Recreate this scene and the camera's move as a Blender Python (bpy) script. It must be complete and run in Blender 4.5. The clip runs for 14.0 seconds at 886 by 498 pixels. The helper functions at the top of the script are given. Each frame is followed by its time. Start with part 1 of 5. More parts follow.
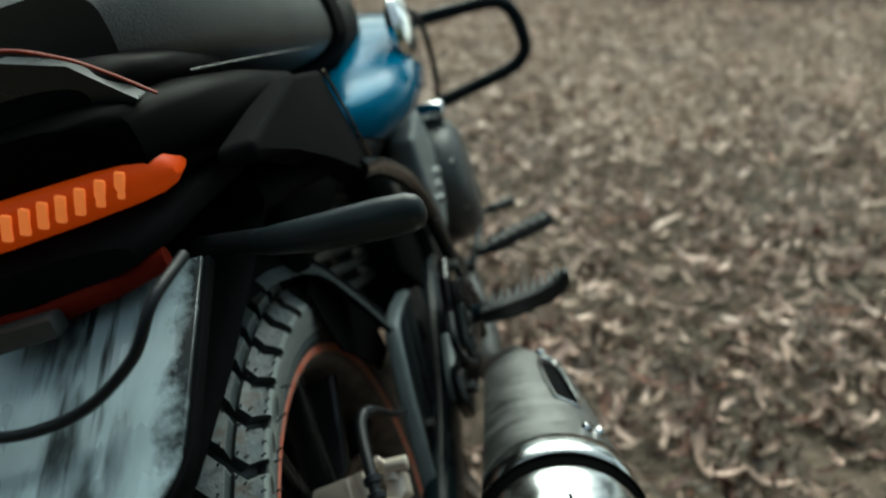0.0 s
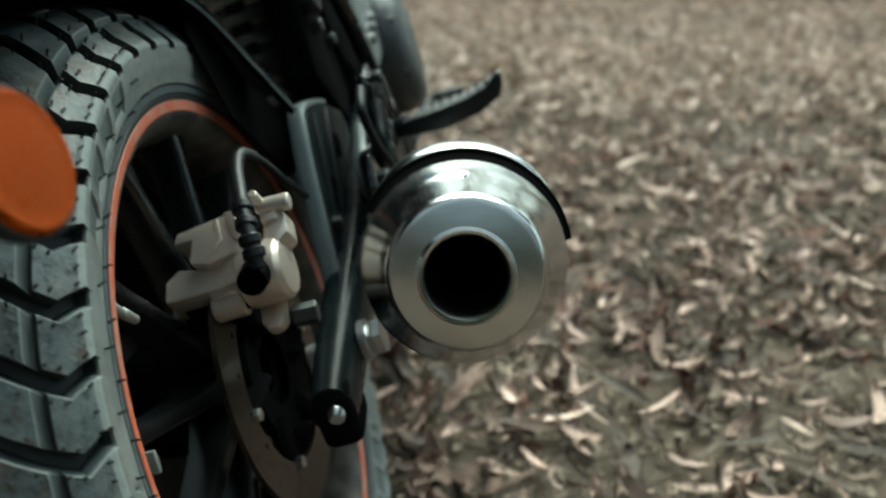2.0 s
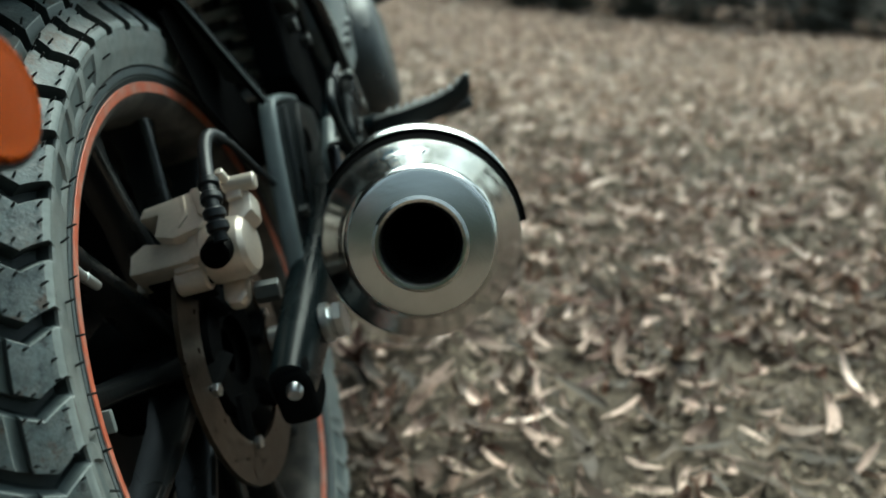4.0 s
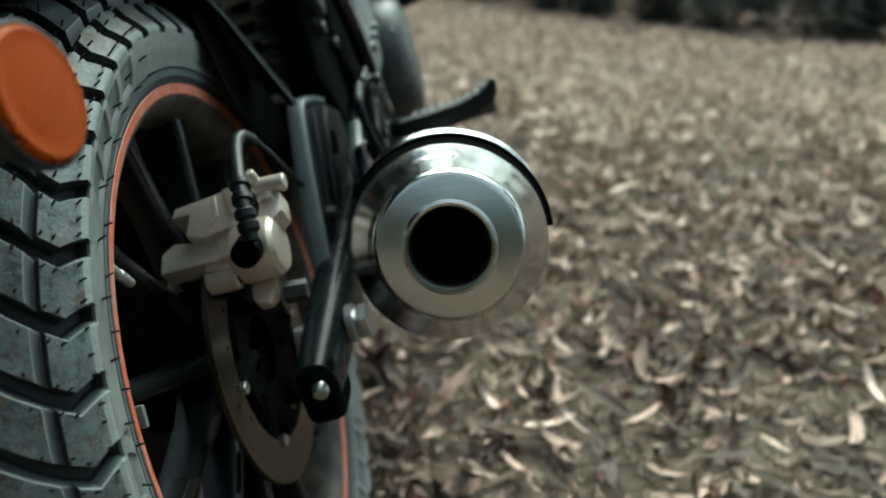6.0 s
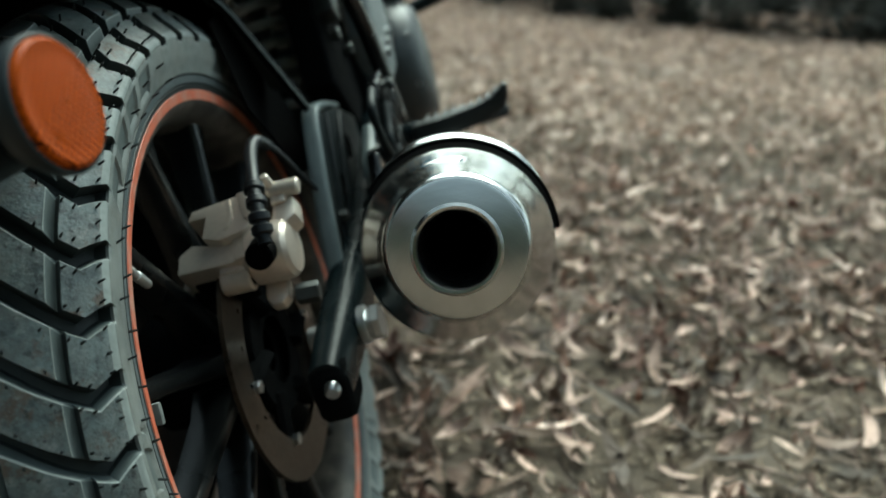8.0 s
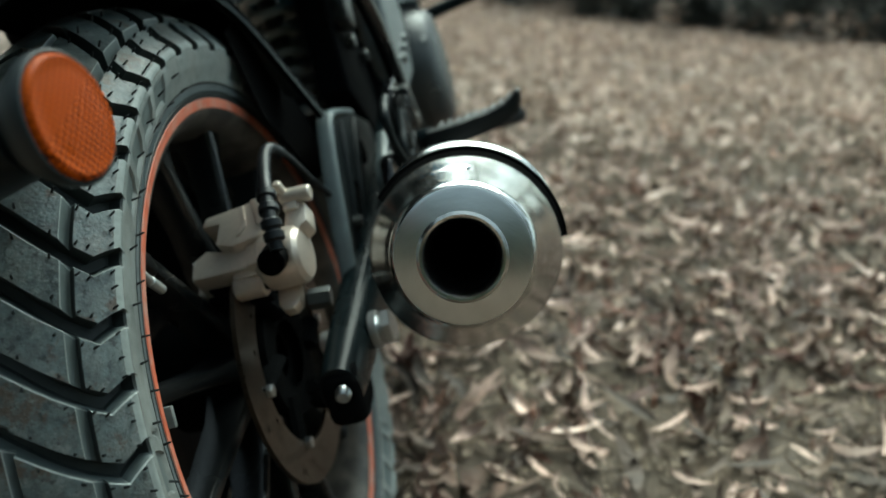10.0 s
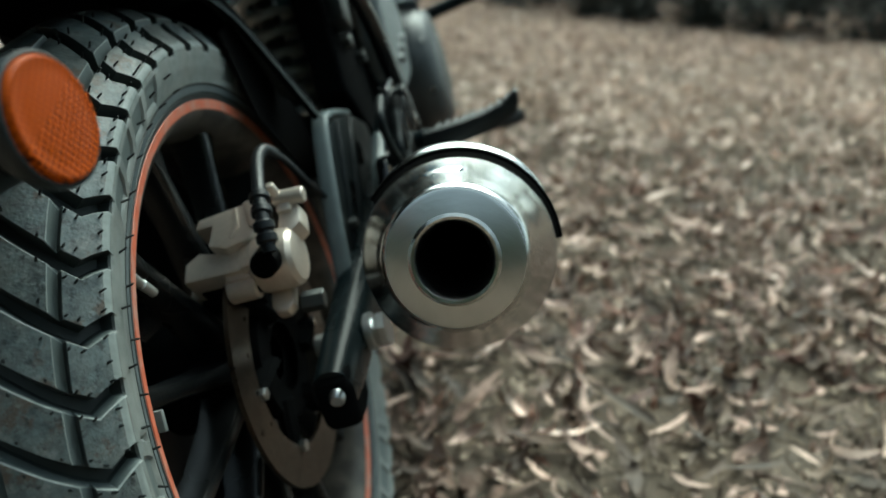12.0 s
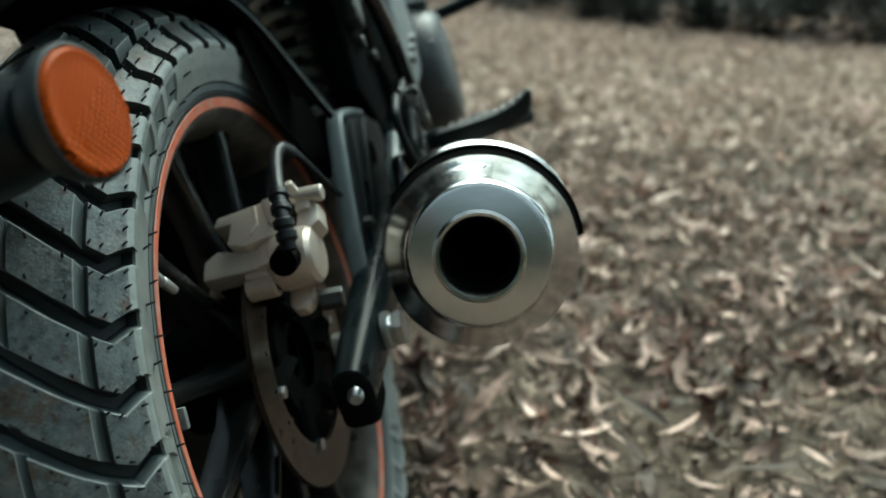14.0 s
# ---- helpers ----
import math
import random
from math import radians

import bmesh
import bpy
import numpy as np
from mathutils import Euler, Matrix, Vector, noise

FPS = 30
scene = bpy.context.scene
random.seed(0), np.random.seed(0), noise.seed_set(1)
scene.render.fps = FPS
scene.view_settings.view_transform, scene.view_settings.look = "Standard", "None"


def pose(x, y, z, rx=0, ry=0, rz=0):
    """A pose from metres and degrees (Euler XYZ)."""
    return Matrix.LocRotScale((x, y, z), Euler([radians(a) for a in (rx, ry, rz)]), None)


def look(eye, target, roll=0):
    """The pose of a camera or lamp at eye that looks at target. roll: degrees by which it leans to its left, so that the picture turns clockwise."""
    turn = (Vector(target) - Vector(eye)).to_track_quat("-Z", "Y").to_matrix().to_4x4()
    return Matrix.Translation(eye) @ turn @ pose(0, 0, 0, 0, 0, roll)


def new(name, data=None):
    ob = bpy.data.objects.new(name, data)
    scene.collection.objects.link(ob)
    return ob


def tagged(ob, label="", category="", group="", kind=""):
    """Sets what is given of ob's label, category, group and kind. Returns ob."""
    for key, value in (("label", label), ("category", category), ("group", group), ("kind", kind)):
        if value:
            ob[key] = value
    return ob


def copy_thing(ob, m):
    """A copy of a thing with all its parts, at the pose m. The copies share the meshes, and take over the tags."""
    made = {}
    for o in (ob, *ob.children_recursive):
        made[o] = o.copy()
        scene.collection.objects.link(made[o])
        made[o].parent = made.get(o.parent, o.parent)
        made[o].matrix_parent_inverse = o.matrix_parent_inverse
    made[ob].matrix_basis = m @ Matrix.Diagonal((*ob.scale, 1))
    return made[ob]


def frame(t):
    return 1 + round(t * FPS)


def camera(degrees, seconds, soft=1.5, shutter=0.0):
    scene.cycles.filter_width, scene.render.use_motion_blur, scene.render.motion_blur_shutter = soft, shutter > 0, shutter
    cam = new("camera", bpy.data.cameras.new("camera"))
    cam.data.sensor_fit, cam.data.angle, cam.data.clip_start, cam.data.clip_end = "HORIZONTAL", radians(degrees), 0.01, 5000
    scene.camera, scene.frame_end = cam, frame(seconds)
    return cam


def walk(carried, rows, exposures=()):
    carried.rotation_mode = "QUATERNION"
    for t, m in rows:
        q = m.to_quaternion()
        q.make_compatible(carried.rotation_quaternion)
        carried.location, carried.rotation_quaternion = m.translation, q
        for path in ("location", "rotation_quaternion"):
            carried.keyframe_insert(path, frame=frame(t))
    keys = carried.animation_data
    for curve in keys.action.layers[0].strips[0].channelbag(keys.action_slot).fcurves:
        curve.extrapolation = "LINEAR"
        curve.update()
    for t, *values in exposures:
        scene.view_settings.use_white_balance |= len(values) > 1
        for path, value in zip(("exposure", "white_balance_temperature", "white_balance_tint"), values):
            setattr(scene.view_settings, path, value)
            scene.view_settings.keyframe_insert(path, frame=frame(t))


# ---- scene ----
cam = camera(58.3, 14.0, soft=1.7, shutter=0.4)
cam.data.dof.use_dof = True
cam.data.dof.focus_distance = 0.47
cam.data.dof.aperture_fstop = 4.7
# seconds, x, y, z, turn about x, y, z
ROWS = [
    (0, 0.1178, -0.5544, 0.9174, 64.410, 0.212, 0.671),
    (0.5, 0.1446, -0.5730, 0.8686, 64.320, 0.205, 0.541),
    (1, 0.1498, -0.5824, 0.7861, 64.129, 0.077, 0.436),
    (1.5, 0.1602, -0.5616, 0.7298, 64.889, -0.071, 0.496),
    (2, 0.1834, -0.5614, 0.6647, 66.158, -1.046, -0.312),
    (2.5, 0.2071, -0.5571, 0.6447, 66.858, -1.902, -1.499),
    (3, 0.2077, -0.5714, 0.6431, 67.547, -2.751, -1.858),
    (5.5, 0.1740, -0.5949, 0.6417, 68.230, -3.659, -0.257),
    (6, 0.1897, -0.5943, 0.6440, 68.219, -3.431, 0.266),
    (6.5, 0.2026, -0.5999, 0.6449, 68.199, -3.302, 0.581),
    (7, 0.2021, -0.6032, 0.6460, 68.229, -3.203, 0.811),
    (7.5, 0.1968, -0.6040, 0.6482, 68.280, -3.118, 1.059),
    (8, 0.1954, -0.6043, 0.6481, 68.351, -3.017, 1.454),
    (8.5, 0.1973, -0.6058, 0.6580, 68.414, -2.905, 1.965),
    (11, 0.2071, -0.6087, 0.6513, 68.455, -2.456, 3.180),
    (11.5, 0.2075, -0.6027, 0.6521, 68.465, -2.461, 3.171),
    (12, 0.2107, -0.6031, 0.6531, 68.485, -2.447, 3.153),
    (12.5, 0.2118, -0.6027, 0.6497, 68.474, -2.460, 3.148),
    (13, 0.2096, -0.6039, 0.6519, 68.485, -2.434, 3.158),
    (13.5, 0.2026, -0.6049, 0.6494, 68.485, -2.447, 3.175),
    (14, 0.1970, -0.6042, 0.6488, 68.685, -2.457, 3.202),
]
walk(cam, [(t, pose(*row)) for t, *row in ROWS], [(0.0, 0.60, 6130, -12), (1.6, 0.87, 6100, -13), (3.0, 0.97, 5950, -14), (14.0, 0.97, 5950, -14)])

# ---------------------------------------------------------------- light
world = bpy.data.worlds.new("sky")
scene.world = world
world.use_nodes = True
wn = world.node_tree.nodes
sky = wn.new("ShaderNodeTexSky")
sky.sky_type = "NISHITA"
sky.sun_disc = False
sky.sun_elevation = radians(52)
sky.sun_rotation = radians(4)
sky.dust_density = 3.0
wn["Background"].inputs["Strength"].default_value = 0.15
haze = wn.new("ShaderNodeHueSaturation")
haze.inputs["Saturation"].default_value = 0.4
world.node_tree.links.new(sky.outputs["Color"], haze.inputs["Color"])
world.node_tree.links.new(haze.outputs["Color"], wn["Background"].inputs["Color"])

sun_data = bpy.data.lights.new("sun", "SUN")
sun_data.energy = 2.6
sun_data.angle = radians(52)
sun_data.color = (1.0, 0.95, 0.88)
sun = new("sun", sun_data)
sun.matrix_world = look((0.33, 4.7, 6.0), (0, 0, 0))


# ---------------------------------------------------------------- materials
def material(name, colour, rough=0.5, metal=0.0, spread=0.25, grain=60.0, stain=8.0, bump=0.15, bump_scale=400.0,
             dust=None, dust_amount=0.0, coat=0.0, rough_spread=0.12, stretch=(1, 1, 1), gloss=0.5):
    """A procedural surface: base colour varied at two scales, roughness wear, fine relief and an optional film of dust."""
    m = bpy.data.materials.new(name)
    m.use_nodes = True
    n, l = m.node_tree.nodes, m.node_tree.links
    b = n["Principled BSDF"]
    b.inputs["Metallic"].default_value = metal
    b.inputs["Coat Weight"].default_value = coat
    b.inputs["Specular IOR Level"].default_value = gloss
    b.inputs["Coat Roughness"].default_value = 0.08
    co = n.new("ShaderNodeTexCoord")
    mp = n.new("ShaderNodeMapping")
    mp.inputs["Scale"].default_value = stretch
    l.new(co.outputs["Object"], mp.inputs["Vector"])

    def noise_node(scale, detail):
        t = n.new("ShaderNodeTexNoise")
        t.inputs["Scale"].default_value = scale
        t.inputs["Detail"].default_value = detail
        l.new(mp.outputs["Vector"], t.inputs["Vector"])
        return t

    fine, broad = noise_node(grain, 6), noise_node(stain, 4)
    add = n.new("ShaderNodeMath")
    add.operation = "ADD"
    l.new(fine.outputs["Fac"], add.inputs[0])
    l.new(broad.outputs["Fac"], add.inputs[1])
    span = n.new("ShaderNodeMapRange")
    span.inputs["From Min"].default_value, span.inputs["From Max"].default_value = 0.6, 1.4
    span.inputs["To Min"].default_value, span.inputs["To Max"].default_value = 1 - spread, 1 + spread
    l.new(add.outputs[0], span.inputs["Value"])
    mul = n.new("ShaderNodeVectorMath")
    mul.operation = "SCALE"
    mul.inputs[0].default_value = colour
    l.new(span.outputs["Result"], mul.inputs["Scale"])
    out = mul.outputs["Vector"]
    if dust:
        ramp = n.new("ShaderNodeMapRange")
        ramp.inputs["From Min"].default_value, ramp.inputs["From Max"].default_value = 0.42, 0.68
        ramp.inputs["To Max"].default_value = dust_amount
        l.new(noise_node(stain * 2.3, 8).outputs["Fac"], ramp.inputs["Value"])
        mix = n.new("ShaderNodeMix")
        mix.data_type = "RGBA"
        l.new(ramp.outputs["Result"], mix.inputs["Factor"])
        l.new(out, mix.inputs["A"])
        mix.inputs["B"].default_value = (*dust, 1)
        out = mix.outputs["Result"]
    l.new(out, b.inputs["Base Color"])
    rr = n.new("ShaderNodeMapRange")
    rr.inputs["From Min"].default_value, rr.inputs["From Max"].default_value = 0.3, 0.7
    rr.inputs["To Min"].default_value = max(0.02, rough - rough_spread)
    rr.inputs["To Max"].default_value = min(1.0, rough + rough_spread)
    l.new(broad.outputs["Fac"], rr.inputs["Value"])
    l.new(rr.outputs["Result"], b.inputs["Roughness"])
    if bump:
        bp = n.new("ShaderNodeBump")
        bp.inputs["Strength"].default_value = bump
        bp.inputs["Distance"].default_value = 0.001
        l.new(noise_node(bump_scale, 4).outputs["Fac"], bp.inputs["Height"])
        l.new(bp.outputs["Normal"], b.inputs["Normal"])
    return m


def island_material(name, dark, light, rough=0.8, through_light=0.0, stain=40.0, stops=()):
    """Loose natural pieces in one mesh: each piece takes its own shade between dark and light."""
    m = bpy.data.materials.new(name)
    m.use_nodes = True
    n, l = m.node_tree.nodes, m.node_tree.links
    b = n["Principled BSDF"]
    b.inputs["Roughness"].default_value = rough
    b.inputs["Subsurface Weight"].default_value = through_light
    b.inputs["Subsurface Radius"].default_value = (0.004, 0.002, 0.001)
    geo = n.new("ShaderNodeNewGeometry")
    mix = n.new("ShaderNodeMix")
    mix.data_type = "RGBA"
    mix.inputs["A"].default_value = (*dark, 1)
    mix.inputs["B"].default_value = (*light, 1)
    few = n.new("ShaderNodeMath")
    few.operation = "POWER"
    few.inputs[1].default_value = 1.35
    l.new(geo.outputs["Random Per Island"], few.inputs[0])
    l.new(few.outputs[0], mix.inputs["Factor"])
    shade = mix.outputs["Result"]
    if stops:
        ramp = n.new("ShaderNodeValToRGB")
        while len(ramp.color_ramp.elements) < len(stops):
            ramp.color_ramp.elements.new(0.5)
        for e, (at, rgb) in zip(ramp.color_ramp.elements, stops):
            e.position = at
            e.color = (*rgb, 1)
        l.new(geo.outputs["Random Per Island"], ramp.inputs["Fac"])
        shade = ramp.outputs["Color"]
    co = n.new("ShaderNodeTexCoord")
    t = n.new("ShaderNodeTexNoise")
    t.inputs["Scale"].default_value = stain
    t.inputs["Detail"].default_value = 5
    l.new(co.outputs["Object"], t.inputs["Vector"])
    span = n.new("ShaderNodeMapRange")
    span.inputs["From Min"].default_value, span.inputs["From Max"].default_value = 0.3, 0.7
    span.inputs["To Min"].default_value, span.inputs["To Max"].default_value = 0.6, 1.3
    l.new(t.outputs["Fac"], span.inputs["Value"])
    mul = n.new("ShaderNodeVectorMath")
    mul.operation = "SCALE"
    l.new(shade, mul.inputs[0])
    l.new(span.outputs["Result"], mul.inputs["Scale"])
    l.new(mul.outputs["Vector"], b.inputs["Base Color"])
    return m


RUBBER = material("tyre_rubber", (0.079, 0.099, 0.100), 0.40, spread=0.85, grain=170, stain=26, bump=0.5, bump_scale=520, dust=(0.165, 0.170, 0.158), dust_amount=0.5)
# Tread rubber made lighter: dust, plus the sidewall's stronger light in the colour.
SIDEWALL = material("dusty_lit_sidewall", (0.165, 0.182, 0.176), 0.5, spread=0.4, grain=120, stain=20, bump=0.2, bump_scale=900, dust=(0.23, 0.23, 0.21), dust_amount=0.4)
VALVE = material("bright_valve_metal", (0.50, 0.51, 0.50), 0.4, metal=0.7, spread=0.1)
STRUT = material("satin_dark_paint", (0.011, 0.0155, 0.017), 0.40, spread=0.2, bump=0.06, gloss=0.28)
# The gusset plate's shade is put into this darker steel colour.
PRESSED = material("pressed_grey_black_steel", (0.0085, 0.0115, 0.0125), 0.42, spread=0.35, grain=60, stain=18, bump=0.1, gloss=0.12)
FLANGE = material("rolled_grey_black_steel", (0.056, 0.070, 0.073), 0.42, spread=0.25, grain=60, stain=18, bump=0.08, gloss=0.3)
# Bright bevel highlights painted along the groove, sipe and shoulder edges.
EDGE_GLINT = material("tread_edge_glint", (0.235, 0.26, 0.25), 0.5, spread=0.3, grain=200, bump=0.1, gloss=0.35)
BEAD_RUBBER = material("blue_grey_bead_rubber", (0.085, 0.104, 0.110), 0.42, spread=0.25, grain=150, bump=0.1)
GLOSS_PAINT = material("gloss_black_paint", (0.004, 0.0045, 0.005), 0.18, spread=0.2, bump=0.04, gloss=0.5)
# Lower groove slopes, with the light on them put into the colour.
SIPE_RUBBER = material("lit_groove_slope", (0.094, 0.112, 0.110), 0.5, spread=0.2, grain=150, bump=0.12, gloss=0.35)
# Groove floors and steep walls, with their shade put into the colour.
GROOVE_RUBBER = material("shaded_groove_rubber", (0.026, 0.031, 0.031), 0.5, spread=0.18, grain=150, bump=0.15, gloss=0.3)
SPOKE = material("spoke_black_paint", (0.004, 0.005, 0.0055), 0.28, spread=0.3, gloss=0.4)
# Gusset steel made lighter, to stand for light on its rolled edge.
GUSSET = material("lit_gusset_paint", (0.108, 0.132, 0.137), 0.42, spread=0.2, bump=0.06, gloss=0.35)
PEG_RUBBER = material("peg_rubber", (0.006, 0.008, 0.009), 0.5, spread=0.25, bump=0.3, gloss=0.3)
HOSE = material("hose_rubber", (0.005, 0.007, 0.009), 0.42, bump=0.2, gloss=0.25)
RIM = material("rim_black_paint", (0.040, 0.036, 0.032), 0.45, spread=0.3, dust=(0.18, 0.158, 0.13), dust_amount=0.5, gloss=0.3, stain=18)
TAPE = material("orange_tape", (0.56, 0.135, 0.070), 0.5, spread=0.2, grain=140, dust=(0.46, 0.29, 0.23), dust_amount=0.75, stain=30)
DISC = material("disc_steel", (0.082, 0.068, 0.053), 0.34, metal=0.9, spread=0.4, grain=200, stain=25, dust=(0.08, 0.056, 0.038), dust_amount=0.5)
CHAMPAGNE = material("champagne_anodised", (0.59, 0.522, 0.447), 0.32, metal=0.55, spread=0.10, grain=250, bump=0.12, bump_scale=1500, rough_spread=0.06)
SATIN = material("satin_black_paint", (0.005, 0.0090, 0.0108), 0.24, spread=0.25, dust=(0.08, 0.07, 0.06), dust_amount=0.05, bump=0.08, gloss=0.08)
MATTE = material("matte_black_plastic", (0.0034, 0.0038, 0.0042), 0.86, spread=0.3, bump=0.3, bump_scale=1200, gloss=0.025, rough_spread=0.08)
GLOSS = material("gloss_black_plastic", (0.0010, 0.0010, 0.0011), 0.5, spread=0.2, bump=0.03, gloss=0.02)
# The hugger's black plastic made lighter to stand for light on its edge.
HUGGER = material("dusty_lit_plastic", (0.030, 0.038, 0.040), 0.66, spread=0.3, dust=(0.08, 0.078, 0.072), dust_amount=0.2, bump=0.3, bump_scale=1200, gloss=0.12)
STEEL = material("polished_steel", (0.44, 0.45, 0.44), 0.19, metal=1.0, spread=0.14, grain=70, stain=14, bump=0.09, bump_scale=300, rough_spread=0.08, stretch=(1, 3, 1))
BRUSHED = material("brushed_steel", (0.49, 0.515, 0.51), 0.34, metal=1.0, spread=0.10, grain=60, stain=9, bump=0.10, bump_scale=240, rough_spread=0.06, stretch=(1, 10, 1))
SHIELD = material("dull_steel_shield", (0.150, 0.152, 0.147), 0.48, metal=1.0, spread=0.35, grain=120, stain=22, bump=0.3, bump_scale=300, stretch=(1, 4, 1))
ZINC = material("zinc_bolt", (0.40, 0.42, 0.43), 0.3, metal=1.0, spread=0.12, grain=300, bump=0.1)
CHROME = material("chrome", (0.75, 0.76, 0.77), 0.12, metal=1.0, spread=0.05, bump=0.03)
# Soot in the outlet; elsewhere black that stands for shade in gaps and holes.
SOOT_SHADE = material("soot_and_shade", (0.003, 0.003, 0.003), 0.9, spread=0.4, bump=0.3, gloss=0.03)
AMBER = material("amber_reflector", (0.62, 0.135, 0.018), 0.35, spread=0.15, grain=60, stain=30, bump=0.05, gloss=0.06)
BLUE = material("blue_metallic_paint", (0.0, 0.078, 0.155), 0.16, metal=0.1, spread=0.12, grain=600, bump=0.02, gloss=0.08)
LEATHER = material("grey_seat_vinyl", (0.022, 0.024, 0.022), 0.45, spread=0.2, bump=0.5, bump_scale=700)
ALLOY = material("engine_alloy", (0.055, 0.060, 0.060), 0.4, metal=0.7, spread=0.2, grain=80, bump=0.3, bump_scale=700)
GREY_CASE = material("grey_engine_case", (0.105, 0.122, 0.125), 0.5, metal=0.2, spread=0.25, grain=80, bump=0.3, bump_scale=700)
DARK_CASE = material("dark_engine_case", (0.034, 0.040, 0.041), 0.5, metal=0.15, spread=0.25, grain=80, bump=0.3, bump_scale=700)
DARK_ALLOY = material("dark_engine_paint", (0.010, 0.012, 0.013), 0.42, metal=0.15, spread=0.25, bump=0.3, bump_scale=700)
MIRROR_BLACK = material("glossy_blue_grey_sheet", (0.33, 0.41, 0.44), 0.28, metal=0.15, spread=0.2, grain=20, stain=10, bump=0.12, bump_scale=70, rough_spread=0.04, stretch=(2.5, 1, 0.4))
RED = material("red_reflector", (0.085, 0.006, 0.002), 0.6, bump=0.05, gloss=0.05)
WRAP = material("creased_black_wrap", (0.010, 0.015, 0.017), 0.30, spread=0.4, grain=50, bump=0.9, bump_scale=45, gloss=0.22, stretch=(0.5, 1, 1))
STRIPE = material("orange_pinstripe", (0.13, 0.013, 0.003), 0.5, spread=0.1, gloss=0.1)
SPRING = material("spring_steel_paint", (0.42, 0.43, 0.42), 0.4, metal=0.1, spread=0.15)


def scuffs(m, pale, brown):
    """Pale scratches and brown caked dirt with ragged edges, rubbed into a worn surface."""
    n, l = m.node_tree.nodes, m.node_tree.links
    b = n["Principled BSDF"]
    out = b.inputs["Base Color"].links[0].from_socket
    co = n.new("ShaderNodeTexCoord")
    for colour, scale, stretch, lo, hi, most in ((brown, 40, (1, 1, 1), 0.55, 0.61, 0.8), (pale, 85, (1.0, 1.0, 2.0), 0.55, 0.63, 0.5), (pale, 420, (1, 1, 1), 0.58, 0.66, 0.5), ((0.012, 0.013, 0.013), 150, (1, 1, 1), 0.56, 0.63, 0.7)):
        mp = n.new("ShaderNodeMapping")
        mp.inputs["Scale"].default_value = stretch
        mp.inputs["Location"].default_value = (scale * 0.01, 0.3, 0.1)
        l.new(co.outputs["Object"], mp.inputs["Vector"])
        t = n.new("ShaderNodeTexNoise")
        t.inputs["Scale"].default_value = scale
        t.inputs["Detail"].default_value = 9
        t.inputs["Roughness"].default_value = 0.68
        l.new(mp.outputs["Vector"], t.inputs["Vector"])
        r = n.new("ShaderNodeMapRange")
        r.inputs["From Min"].default_value, r.inputs["From Max"].default_value = lo, hi
        r.inputs["To Max"].default_value = most
        l.new(t.outputs["Fac"], r.inputs["Value"])
        mix = n.new("ShaderNodeMix")
        mix.data_type = "RGBA"
        l.new(r.outputs["Result"], mix.inputs["Factor"])
        l.new(out, mix.inputs["A"])
        mix.inputs["B"].default_value = (*colour, 1)
        out = mix.outputs["Result"]
    l.new(out, b.inputs["Base Color"])


scuffs(RUBBER, (0.21, 0.222, 0.212), (0.080, 0.054, 0.036))


def tree_streaks(m, dark):
    """Painted reflections of trees: long dark runs down a sheet, thick in places, ragged."""
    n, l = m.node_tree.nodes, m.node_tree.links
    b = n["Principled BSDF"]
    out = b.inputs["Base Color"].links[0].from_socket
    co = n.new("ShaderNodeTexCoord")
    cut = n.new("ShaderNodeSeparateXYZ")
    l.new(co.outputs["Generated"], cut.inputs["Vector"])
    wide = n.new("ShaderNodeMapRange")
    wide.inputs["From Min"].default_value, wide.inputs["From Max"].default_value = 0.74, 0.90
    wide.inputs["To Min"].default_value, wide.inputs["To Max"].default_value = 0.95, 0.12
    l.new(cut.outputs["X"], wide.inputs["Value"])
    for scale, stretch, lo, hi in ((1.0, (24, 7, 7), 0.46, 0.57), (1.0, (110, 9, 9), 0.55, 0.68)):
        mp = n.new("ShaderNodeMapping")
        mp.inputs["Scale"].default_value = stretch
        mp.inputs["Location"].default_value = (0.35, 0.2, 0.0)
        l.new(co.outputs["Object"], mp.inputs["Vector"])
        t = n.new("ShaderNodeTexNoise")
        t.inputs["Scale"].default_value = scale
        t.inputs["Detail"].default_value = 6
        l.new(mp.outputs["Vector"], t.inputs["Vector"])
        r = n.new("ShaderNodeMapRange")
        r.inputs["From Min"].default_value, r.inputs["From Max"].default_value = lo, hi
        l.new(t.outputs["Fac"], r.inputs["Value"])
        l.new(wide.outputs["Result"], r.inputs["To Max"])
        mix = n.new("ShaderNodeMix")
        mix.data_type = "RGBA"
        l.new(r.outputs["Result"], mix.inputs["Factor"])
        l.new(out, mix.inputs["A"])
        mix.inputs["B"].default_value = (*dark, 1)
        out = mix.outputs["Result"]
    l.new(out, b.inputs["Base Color"])


